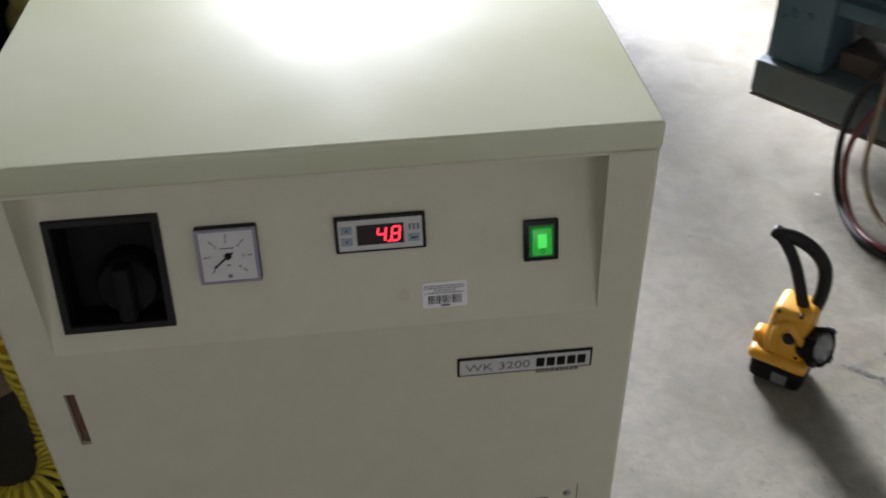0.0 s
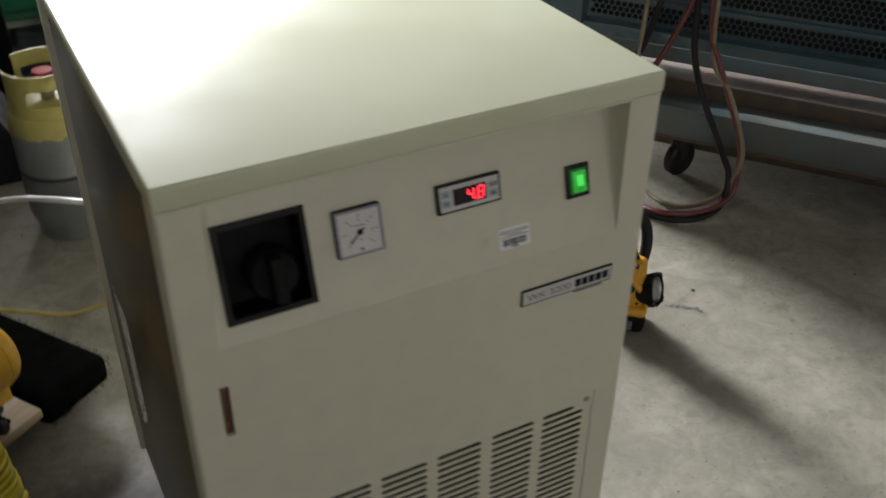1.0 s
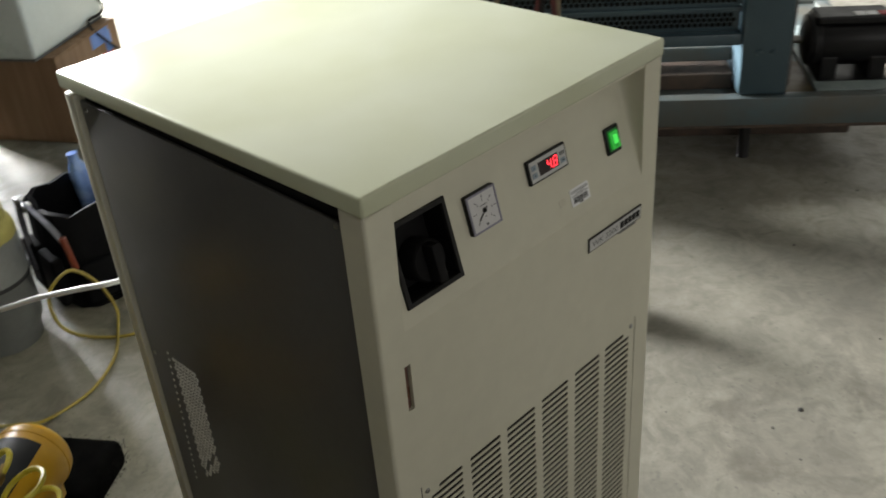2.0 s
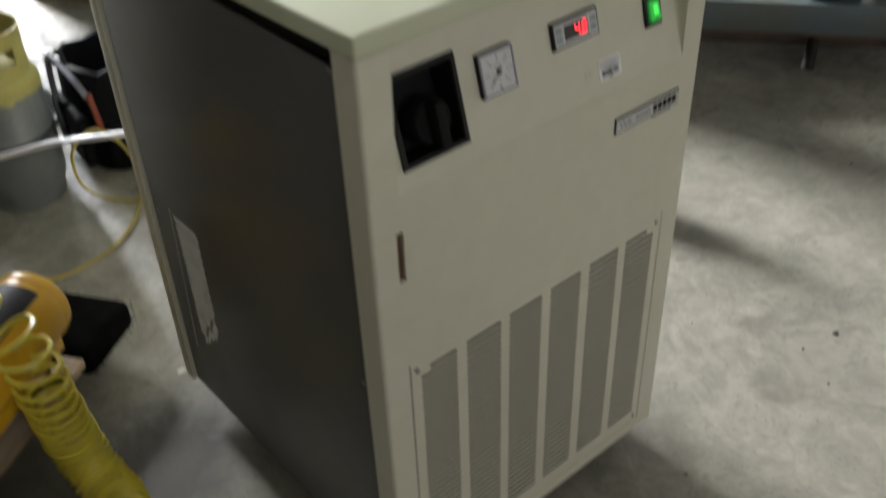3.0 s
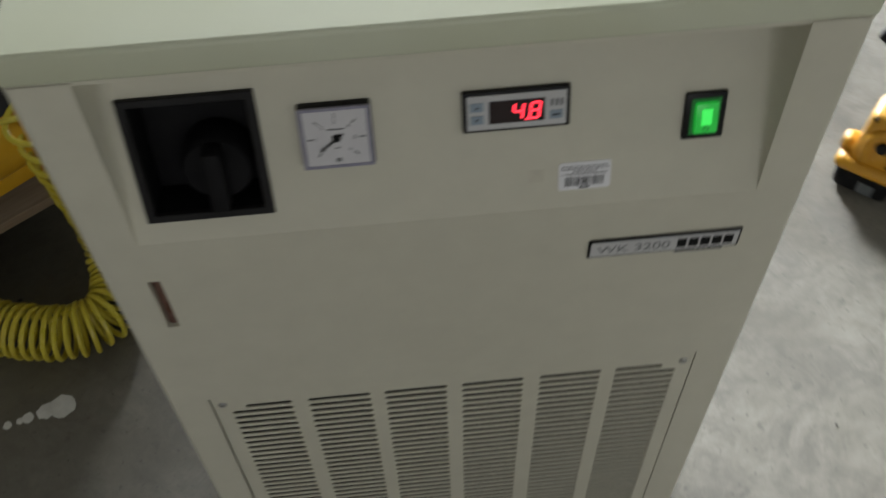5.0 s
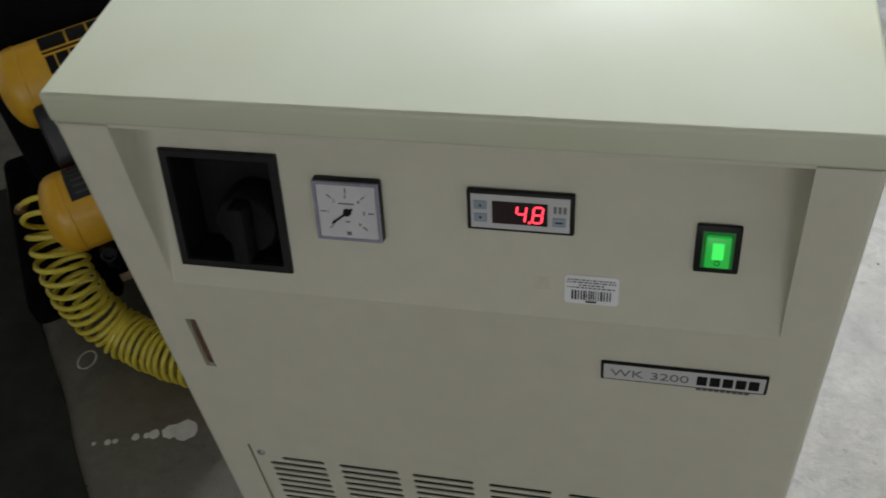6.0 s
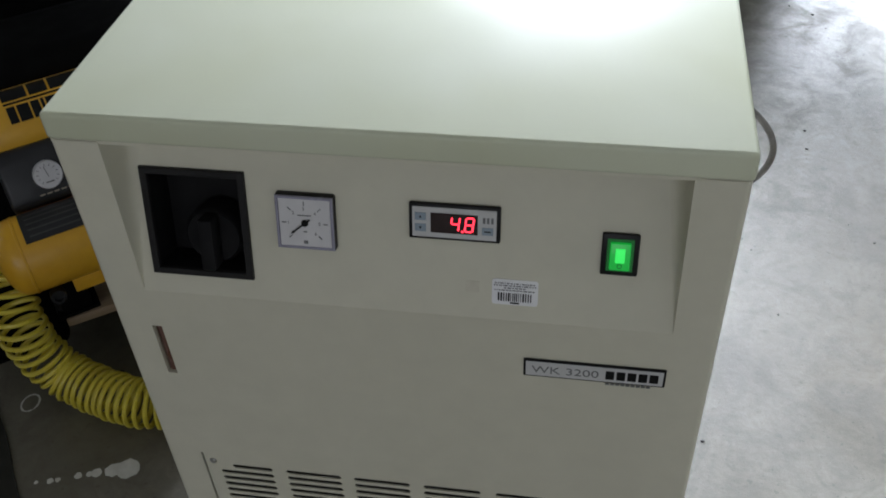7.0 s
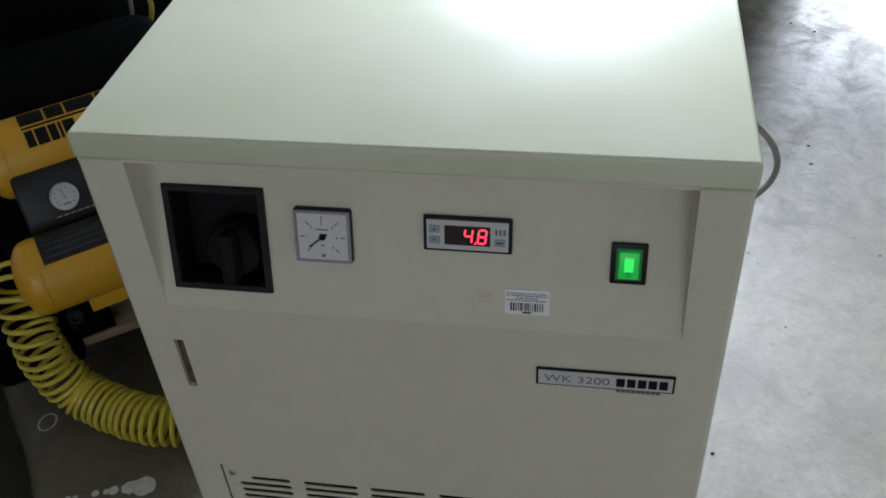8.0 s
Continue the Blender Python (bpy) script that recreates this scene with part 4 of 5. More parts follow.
# ---- gas cylinders ----
def cylinder(name, x, y, r, body_h, body_mat, top_mat, label, collar_turn=0.0):
    top = thing(name, pose(x, y, 0, 0, 0, collar_turn), label, "gas cylinder", "gas cylinders behind the chiller")
    prof = [(0.0, 0.012), (r * 0.55, 0.012), (r * 0.62, 0.0), (r * 0.86, 0.0), (r * 0.88, 0.035), (r * 0.97, 0.055), (r, 0.075), (r, body_h * 0.45), (r * 1.012, body_h * 0.455), (r * 1.012, body_h * 0.47), (r, body_h * 0.475), (r, body_h * 0.79)]
    part("body", lathe(prof, 48), body_mat, top, "", True)
    part("weld_band", lathe([(r * 1.0, body_h * 0.448), (r * 1.02, body_h * 0.452), (r * 1.02, body_h * 0.472), (r, body_h * 0.476)], 48), M_GREYBLACK, top, "", True)
    # the yellow paint runs down over the body with an uneven edge
    sh = [(r * 1.004, body_h * 0.735), (r * 1.005, body_h * 0.78)] + [(r * (0.18 + 0.823 * math.cos(radians(a))), body_h * 0.79 + r * 0.42 * math.sin(radians(a))) for a in range(0, 91, 10)] + [(0.0, body_h * 0.79 + r * 0.42)]
    bm = lathe(sh, 64)
    for v in bm.verts:
        if v.co.z < body_h * 0.75:
            v.co.z += 0.016 * noise.noise((v.co.x * 22, v.co.y * 22, x * 9)) + 0.006 * noise.noise((v.co.x * 90, v.co.y * 90, 1))
    part("shoulder", bm, top_mat, top, "yellow painted shoulder with a ragged paint edge", True)
    # collar: a bent sheet with grip holes, open on one side
    zb, zt, rc = body_h * 0.79 + 0.022, body_h * 0.80 + 0.130, r * 0.87
    bm = bmesh.new()
    n = 62
    zs = [zb + (zt - zb) * f for f in (0.0, 0.30, 0.66, 0.90, 1.0)]

    def solid(k, j):
        an = (k + 0.5) / n * 310
        return not (j == 1 and any(lo < an < hi for lo, hi in ((48, 120), (155, 192), (228, 300))))

    grid = [[[bm.verts.new(((rc + d + (0.003 if z == zt else 0.0)) * math.cos(radians(k / n * 310)), (rc + d + (0.003 if z == zt else 0.0)) * math.sin(radians(k / n * 310)), z)) for z in zs] for k in range(n + 1)] for d in (0, -0.004)]
    for k in range(n):
        for j in range(4):
            if solid(k, j):
                for g in grid:
                    bm.faces.new((g[k][j], g[k + 1][j], g[k + 1][j + 1], g[k][j + 1]))
                for (k0, j0), (k1, j1), other in (((k, j), (k + 1, j), (k, j - 1)), ((k, j + 1), (k + 1, j + 1), (k, j + 1)), ((k, j), (k, j + 1), (k - 1, j)), ((k + 1, j), (k + 1, j + 1), (k + 1, j))):
                    ok, oj = other
                    if not (0 <= ok < n and 0 <= oj < 4 and solid(ok, oj)):
                        bm.faces.new((grid[0][k0][j0], grid[0][k1][j1], grid[1][k1][j1], grid[1][k0][j0]))
    part("collar", bm, top_mat, top, "yellow sheet collar with hand holes", True)
    zt0 = body_h * 0.79 + r * 0.40
    v = part("valve", lathe([(0.016, zt0), (0.016, zt0 + 0.03), (0.022, zt0 + 0.032), (0.022, zt0 + 0.042), (0.010, zt0 + 0.046), (0.010, zt0 + 0.06), (0.0, zt0 + 0.06)], 20), M_STEEL, top, "", True)
    wheel = lathe([(0.0, zt0 + 0.058), (0.024, zt0 + 0.058), (0.027, zt0 + 0.064), (0.024, zt0 + 0.072), (0.0, zt0 + 0.072)], 16)
    part("hand_wheel", wheel, surface("red_plastic", (0.30, 0.025, 0.03), (0.22, 0.02, 0.02), 20, 0.7, spec=0.1), v, "red valve wheel", True)


cylinder("refrigerant_cylinder", -0.228, 1.580, 0.104, 0.40, M_TANKGREY, M_TANKYELLOW, "grey refrigerant cylinder with a yellow collar", 180)
cylinder("refrigerant_cylinder", -0.640, 1.665, 0.150, 0.44, M_TANKPALE, M_TANKYELLOW, "pale grey refrigerant cylinder with a yellow top", -60)


# ---- cordless work lamp ----
def work_lamp():
    # x points to where the head shines, the hook leans the other way
    top = thing("work_lamp", pose(0.800, 0.596, 0, 0, 0, -40) @ Matrix.Diagonal((0.92, 0.92, 1, 1)), "yellow and black cordless work lamp standing on the floor", "work lamp")
    part("battery", block((-0.062, -0.044, 0.0), (0.048, 0.046, 0.050), 0.016, seg=3), M_SWITCH, top, "black battery foot", True)
    part("battery_plate", block((-0.012, -0.0465, 0.012), (0.018, -0.043, 0.036), 0.001), surface("pale_plate", (0.16, 0.17, 0.17), (0.12, 0.13, 0.13), 40, 0.5), top)
    part("collar", block((-0.070, -0.048, 0.046), (0.050, 0.050, 0.072), 0.0125, seg=3), M_LAMPYELLOW, top, "yellow plastic collar", True)
    part("latch", block((-0.074, -0.016, 0.060), (-0.044, 0.022, 0.092), 0.010, seg=3), M_LAMPYELLOW, top, "", True)
    bm = block((-0.050, -0.034, 0.060), (0.036, 0.044, 0.178), 0.014, seg=3)
    for v in bm.verts:
        if v.co.z > 0.12:
            v.co.x = v.co.x * 0.92 + 0.002
    body = part("body", bm, M_LAMPYELLOW, top, "yellow plastic body", True)
    part("switch_button", lathe([(0.0, 0.004), (0.011, 0.004), (0.014, 0.0), (0.014, -0.01)], 20, m=Matrix.Translation((0.000, -0.034, 0.118)) @ pose(0, 0, 0, 90)), M_BLACK, body, "", True)
    arch = tube(smoothed([(-0.026, -0.034, 0.080), (-0.027, -0.036, 0.130), (-0.006, -0.037, 0.150), (0.020, -0.036, 0.128), (0.034, -0.030, 0.105)], 8), 0.0085, 10)
    part("trim_arch", arch, M_LAMPYELLOW, body, "", True)
    for x, z in ((-0.032, 0.172), (0.012, 0.176), (-0.030, 0.078), (0.022, 0.080)):
        part("screw", lathe([(0.0, 0.001), (0.0036, 0.001), (0.0036, -0.01)], 10, m=Matrix.Translation((x, -0.034, z)) @ pose(0, 0, 0, 90)), M_INK, body)
    hm = Matrix.Translation((0.046, -0.014, 0.110)) @ Vector((0.897, -0.31, 0.30)).to_track_quat("Z", "Y").to_matrix().to_4x4()
    head = part("lamp_head", lathe([(0.0, -0.034), (0.024, -0.034), (0.031, -0.018), (0.036, 0.002), (0.038, 0.008), (0.038, 0.022), (0.035, 0.024), (0.028, 0.012), (0.0, 0.005)], 36, m=hm), M_SWITCH, top, "black round swivelling lamp head", True)
    part("reflector", lathe([(0.030, 0.020), (0.024, 0.010), (0.010, 0.006), (0.0, 0.006)], 32, m=hm), M_STEEL, head, "bright faceted reflector", True)
    for k in range(6):
        x = -0.0195 + 0.0078 * k
        hh = math.sqrt(0.024 ** 2 - x * x)
        part("lens_rib", block((x - 0.003, -hh, 0.0150), (x + 0.003, hh, 0.0172), 0.001, m=hm, seg=1), M_LENS, head)
    for k in range(4):
        part("bezel_tab", block((-0.008, 0.034, 0.006), (0.008, 0.043, 0.024), 0.002, m=hm @ Matrix.Rotation(radians(90 * k + 30), 4, "Z")), M_BLACK, head)
    # the hook: two ribbed arms meeting at the tip
    tip = Vector((-0.075, 0.002, 0.312))
    hook = bmesh.new()
    for pts, r in ((((0.010, 0.006, 0.160), (-0.004, 0.002, 0.195), (-0.017, 0.000, 0.232), (-0.036, 0.000, 0.270), (-0.058, 0.002, 0.297), tip), 0.0120), (((0.020, 0.020, 0.150), (0.0265, 0.033, 0.198), (0.018, 0.040, 0.244), (-0.008, 0.033, 0.279), (-0.043, 0.016, 0.304), tip), 0.0140)):
        pts = smoothed(pts, 12)
        tube(pts, [r * (1 - 0.18 * (k / len(pts)) ** 2) * (1 + (0.05 if k % 2 and k > 40 else 0)) for k in range(len(pts))], 14, hook)
    part("hook_handle", hook, M_RUBBER, top, "black ribbed hook handle", True)
    part("hook_tip", block((-0.012, -0.012, -0.010), (0.012, 0.012, 0.011), 0.006, m=Matrix.Translation(tip) @ pose(0, 0, 0, 0, 20, 0), seg=3), M_RUBBER, top, "", True)


work_lamp()


# ---- blue machine on its steel base ----
def machine():
    # x runs along its front towards the motor, y into it
    m = pose(0.994, 1.393, -0.025, 0, 0, -51.2)
    top = thing("processing_machine", m, "blue-grey steel machine with perforated guards on a raised base", "machine")
    L = 1.485
    base = block((0.0, 0.0, 0.175), (L, 0.045, 0.262), 0.004)
    block((0.0, 0.85, 0.175), (L, 0.90, 0.262), 0.004, base)
    block((0.0, 0.045, 0.180), (0.05, 0.85, 0.262), 0.004, base)
    block((L - 0.05, 0.045, 0.180), (L, 0.85, 0.262), 0.004, base)
    b = part("base_frame", base, M_BLUEWORN, top, "blue-grey painted steel base frame", True)
    part("deck", block((0.045, 0.040, 0.235), (L - 0.045, 0.855, 0.252), 0.002), M_BLUEWORN, b, "scuffed blue-grey deck plate")
    part("lower_lip", block((0.002, -0.001, 0.166), (L - 0.002, 0.012, 0.176), 0.002), M_RUST, b, "rusty lower edge")
    for x, w in ((0.010, 0.145), (1.030, 0.142)):
        p = part("post", block((x, 0.020, 0.262), (x + w, 0.24, 1.15), 0.012), M_BLUE, top, "blue-grey enamelled box post", True)
        for k in range(2):
            part("bolt", lathe([(0.0, 0.006), (0.008, 0.006), (0.010, 0.0), (0.010, -0.004)], 6, m=Matrix.Translation((x + 0.05 + 0.04 * k, 0.020, 0.395)) @ pose(0, 0, 0, 90)), M_BLUE, p)
    # perforated guard between the posts: a plate with dark discs painting its holes' shade
    x0, x1 = 0.157, 1.028
    g = part("perforated_guard", block((x0, 0.060, 0.425), (x1, 0.072, 1.10), 0.003), M_BLUE, top, "perforated blue-grey guard panel")
    part("guard_ledge", block((x0, 0.022, 0.418), (x1, 0.075, 0.452), 0.004), M_BLUE, g, "", True)
    for k, z in enumerate((0.512, 0.605, 0.700)):
        part("guard_rib", block((x0, 0.050, z), (x1, 0.062, z + 0.012), 0.003), M_BLUE, g)
    holes = bmesh.new()
    own = lathe([(0.0, 0.0), (0.0068, 0.0), (0.0068, 0.002)], 10, m=pose(0, 0, 0, 90))
    me = bpy.data.meshes.new("hole")
    own.to_mesh(me)
    own.free()
    for i in range(51):
        for j in range(21):
            z = 0.470 + 0.0142 * j
            if any(abs(z - q - 0.006) < 0.012 for q in (0.512, 0.605, 0.700)):
                continue
            n0 = len(holes.verts)
            holes.from_mesh(me)
            holes.verts.ensure_lookup_table()
            for v in holes.verts[n0:]:
                v.co += Vector((x0 + 0.016 + 0.0165 * i + (0.0082 if j % 2 else 0), 0.0592, z))
    bpy.data.meshes.remove(me)
    tagged(part("hole_shade", holes, M_INSIDESHADE, g, "rows of dark discs painting the shade in punched holes"), kind="stuff")
    # inside under the guard; a near-black sheet at the back paints its shade
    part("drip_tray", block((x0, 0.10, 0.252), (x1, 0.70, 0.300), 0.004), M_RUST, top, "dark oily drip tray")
    part("inner_rail", block((x0, 0.16, 0.318), (x1, 0.20, 0.362), 0.004), M_BLUEWORN, top)
    part("inner_rail", block((x0, 0.34, 0.330), (x1, 0.38, 0.378), 0.004), M_RUST, top)
    part("back_shade", block((x0, 0.55, 0.300), (x1, 0.57, 1.10)), M_INSIDESHADE, top)
    # added brown block: stands for the dark under the deck and stops light
    part("shade_block", block((0.13, 0.135, 0.075), (L - 0.08, 0.84, 0.200), 0.010), M_RUST, top, "added dark brown block standing for the shade under the deck", True)
    # unseen strip added to keep light from passing under the machine
    part("rear_light_block", block((0.06, 0.862, 0.055), (L - 0.06, 0.872, 0.180), 0.002), M_BLUEWORN, top)
    # upper casing, out of view, raised to lengthen the machine's shadow
    part("top_casing", block((0.005, 0.020, 1.10), (1.185, 0.60, 1.95), 0.02), M_BLUE, top, "", True)
    # motor on the end of the deck
    mm = Matrix.Translation((1.240, 0.195, 0.366)) @ pose(0, 0, 0, 0, 90)
    mot = part("motor", lathe([(0.0, 0.0), (0.045, 0.0), (0.074, 0.010), (0.079, 0.024), (0.079, 0.270), (0.075, 0.284), (0.060, 0.296), (0.0, 0.296)], 40, m=mm), M_MOTOR, top, "black electric motor", True)
    part("fan_cover", lathe([(0.078, 0.225), (0.0815, 0.228), (0.0815, 0.285), (0.074, 0.300), (0.0, 0.300)], 40, m=mm), M_MOTOR, mot, "", True)
    part("motor_band", lathe([(0.078, 0.020), (0.0825, 0.022), (0.0825, 0.040), (0.078, 0.042)], 40, m=mm), M_MOTOR, mot, "", True)
    part("shaft", lathe([(0.0, -0.055), (0.012, -0.055), (0.012, 0.01), (0.0, 0.01)], 16, m=mm), M_STEEL, mot, "", True)
    for k in range(2):
        part("motor_foot", block((1.285 + 0.14 * k, 0.120, 0.253), (1.335 + 0.14 * k, 0.280, 0.335), 0.006), M_MOTOR, mot)
    part("motor_foot", block((1.275, 0.110, 0.252), (1.485, 0.290, 0.264), 0.003), M_MOTOR, mot)
    part("terminal_box", block((1.265, 0.130, 0.430), (1.475, 0.230, 0.454), 0.006), M_MOTOR, mot)
    for x, mat in ((1.372, M_WHITE), (1.405, M_WHITE), (1.440, surface("red_label", (0.5, 0.05, 0.05), (0.4, 0.04, 0.04), 20, 0.5))):
        part("motor_label", block((x, 0.140, 0.4535), (x + 0.030, 0.172, 0.4565), 0.001, m=None), mat, mot)
    part("drive_guard", block((1.176, 0.08, 0.262), (1.190, 0.30, 0.60), 0.006), M_RUST, top)
    part("oily_patch", block((1.178, 0.048, 0.2515), (1.262, 0.30, 0.2545), 0.001), surface("brown_oil", (0.10, 0.075, 0.03), (0.06, 0.045, 0.02), 16, 0.45, fine=60), top, "brown oily patch on the deck")
    part("end_plate", block((1.264, 0.046, 0.2515), (L - 0.002, 0.60, 0.2630), 0.002), surface("scuffed_pale_enamel", (0.27, 0.32, 0.31), (0.16, 0.20, 0.20), 9, 0.45, bump=0.2, bump_scale=60, fine=40), top, "scuffed pale deck end", True)
    # supports: swivel caster near one end, levelling foot nearer the other
    for x, y in ((0.46, 0.075), (0.46, 0.80)):
        part("caster", lathe([(0.0, -0.016), (0.046, -0.016), (0.052, -0.010), (0.052, 0.010), (0.046, 0.016), (0.0, 0.016)], 24, m=Matrix.Translation((x, y, 0.077)) @ pose(0, 0, 0, 90, 0, 60)), M_RUBBER, top, "black swivel caster", True)
        part("caster_fork", block((x - 0.022, y - 0.026, 0.085), (x + 0.022, y + 0.026, 0.176), 0.004), M_RUBBER, top)
    for x, y in ((1.08, 0.10), (1.08, 0.78), (0.05, 0.75)):
        part("levelling_foot", lathe([(0.0, 0.025), (0.020, 0.025), (0.020, 0.030), (0.018, 0.033), (0.018, 0.176)], 18, m=Matrix.Translation((x, y, 0))), M_RUBBER, top, "", True)
        part("levelling_nut", lathe([(0.0, 0.150), (0.020, 0.150), (0.020, 0.166), (0.0, 0.166)], 6, m=Matrix.Translation((x - 0.03, y, 0))), M_STEEL, top)


machine()


def machine_hoses():
    """Hoses that hang from the machine's front and loop on the floor."""
    for pts, r, mat, label in (
        ([(1.21, 1.07, 0.85), (1.20, 1.075, 0.60), (1.179, 1.099, 0.43), (1.149, 1.137, 0.314), (1.130, 1.160, 0.195), (1.128, 1.150, 0.085), (1.125, 1.09, 0.014), (1.118, 0.954, 0.010), (1.166, 0.876, 0.010), (1.24, 0.850, 0.012), (1.315, 0.865, 0.025), (1.345, 0.890, 0.09), (1.329, 0.912, 0.154), (1.272, 0.984, 0.34), (1.252, 1.008, 0.50), (1.25, 1.01, 0.85)], 0.0085, M_RUBBER, "black rubber hose hanging from the machine and looped on the floor"),
        ([(1.26, 1.00, 0.85), (1.25, 1.012, 0.60), (1.225, 1.042, 0.462), (1.191, 1.084, 0.333), (1.147, 1.139, 0.171), (1.142, 1.130, 0.06), (1.126, 1.018, 0.013), (1.139, 0.909, 0.024), (1.235, 0.859, 0.024), (1.335, 0.862, 0.04), (1.362, 0.875, 0.11), (1.350, 0.887, 0.211), (1.305, 0.945, 0.38), (1.275, 0.98, 0.507), (1.27, 0.99, 0.85)], 0.0075, M_REDHOSE, "dull red hose looped on the floor beside the machine"),
        ([(1.18, 1.10, 0.85), (1.170, 1.105, 0.50), (1.167, 1.110, 0.30), (1.169, 1.112, 0.182), (1.174, 1.106, 0.085), (1.193, 1.051, 0.011), (1.206, 0.939, 0.009), (1.288, 0.905, 0.012), (1.343, 0.883, 0.064), (1.360, 0.872, 0.167), (1.325, 0.918, 0.317), (1.285, 0.968, 0.442), (1.28, 0.975, 0.85)], 0.0065, M_TANHOSE, "tan hose looped on the floor beside the machine"),
    ):
        hose("machine_hose", pts, r, mat, label, "hose", 12)


machine_hoses()


# ---- tool bag, cartons and what stands behind ----
def tool_bag():
    top = thing("tool_bag", pose(0.128, 1.618, 0, 0, 0, -4), "open black nylon tool bag with pockets and grey straps", "tool bag")
    bm = bmesh.new()
    w, d, h = 0.178, 0.128, 0.28
    rng = random.Random(3)
    outer, inner = [], []
    n = 28
    for ring, (sc, z) in enumerate(((0.94, 0.0), (1.0, 0.02), (1.02, 0.14), (0.97, h))):
        row = []
        for k in range(n):
            an = 2 * math.pi * k / n
            c, s = math.cos(an), math.sin(an)
            q = (abs(c) ** 5 + abs(s) ** 5) ** -0.2
            row.append(bm.verts.new((w * sc * c * q + rng.uniform(-0.005, 0.005), d * sc * s * q + rng.uniform(-0.005, 0.005), max(0.0, z + (rng.uniform(-0.015, 0.015) if ring == 3 else 0)))))
        outer.append(row)
    for sc, dz in ((0.92, 0.0), (0.88, -0.20)):
        inner.append([bm.verts.new((v.co.x * sc, v.co.y * sc, v.co.z + dz)) for v in outer[-1]])
    rows = outer + inner
    for a, b in zip(rows, rows[1:]):
        for k in range(n):
            bm.faces.new((a[k], a[(k + 1) % n], b[(k + 1) % n], b[k]))
    bm.faces.new(rows[0])
    bm.faces.new(rows[-1])
    bag = part("bag", bm, M_NYLON, top, "", True)
    for k in range(3):
        part("pocket", block((-0.150 + 0.105 * k, -0.150, 0.03), (-0.058 + 0.105 * k, -0.122, 0.15 + 0.02 * (k % 2)), 0.010, seg=3), M_NYLON, bag, "", True)
    for k in range(2):
        part("pocket", block((-0.205, -0.10 + 0.105 * k, 0.03), (-0.172, -0.005 + 0.10 * k, 0.17), 0.010, seg=3), M_NYLON, bag, "", True)
    strap = surface("grey_webbing", (0.11, 0.11, 0.135), (0.08, 0.08, 0.10), 60, 0.6)

    def band(points, wide=0.020, thick=0.0025):
        """A flat webbing strip along a line."""
        pts = smoothed(points, 8)
        own = bmesh.new()
        rows = []
        for k, q in enumerate(pts):
            way = (pts[min(k + 1, len(pts) - 1)] - pts[max(k - 1, 0)]).normalized()
            side = way.cross(Vector((0.2, -1, 0.35))).normalized()
            out = side.cross(way).normalized()
            rows.append([own.verts.new(q + a * side * wide / 2 + b * out * thick / 2) for a, b in ((-1, -1), (1, -1), (1, 1), (-1, 1))])
        for a, b in zip(rows, rows[1:]):
            for k in range(4):
                own.faces.new((a[k], a[(k + 1) % 4], b[(k + 1) % 4], b[k]))
        own.faces.new(rows[0])
        own.faces.new(rows[-1][::-1])
        return own

    part("strap", band([(-0.180, 0.100, 0.268), (-0.186, 0.040, 0.290), (-0.188, -0.040, 0.290), (-0.182, -0.115, 0.272), (-0.168, -0.136, 0.230)], 0.016), strap, top, "grey webbing handle", True)
    part("strap", band([(-0.204, 0.020, 0.10), (-0.200, 0.050, 0.20), (-0.184, 0.095, 0.270)], 0.016), strap, top, "", True)
    part("strap", band([(0.02, -0.140, 0.235), (0.07, -0.15, 0.215), (0.12, -0.145, 0.245), (0.16, -0.13, 0.27)], 0.012), strap, top, "", True)
    part("trim", band([(-0.02, -0.152, 0.115), (0.06, -0.155, 0.118), (0.12, -0.152, 0.12)], 0.005), strap, bag, "", True)
    part("trim", band([(-0.01, -0.153, 0.075), (0.06, -0.156, 0.078), (0.13, -0.153, 0.08)], 0.004), strap, bag, "", True)
    part("buckle", block((-0.194, 0.070, 0.255), (-0.168, 0.100, 0.284), 0.004), M_STEEL, top)
    part("buckle", block((-0.192, 0.020, 0.262), (-0.170, 0.044, 0.286), 0.004), M_STEEL, top)
    part("tool_grip", tube(smoothed([(-0.158, -0.140, 0.15), (-0.164, -0.143, 0.20), (-0.168, -0.139, 0.245)], 5), 0.009, 10), surface("orange_grip", (0.20, 0.040, 0.022), (0.14, 0.03, 0.016), 30, 0.4), top, "orange tool handle", True)
    bm = lathe([(0.0, 0.10), (0.024, 0.10), (0.026, 0.108), (0.026, 0.285), (0.022, 0.305), (0.014, 0.322), (0.014, 0.342), (0.0, 0.344)], 28, m=Matrix.Translation((0.012, 0.075, 0.012)) @ pose(0, 0, 0, 0, -5))
    part("spray_bottle", bm, surface("blue_bottle", (0.10, 0.20, 0.52), (0.22, 0.34, 0.62), 18, 0.25), top, "pale blue bottle standing in the bag", True)
    part("rag", block((-0.01, -0.02, 0.20), (0.06, 0.04, 0.292), 0.02, m=pose(0, 0, 0, 8, 0, 20), seg=3), surface("grey_rag", (0.20, 0.20, 0.23), (0.13, 0.13, 0.15), 30, 0.9), top, "grey rag hanging out of the bag", True)


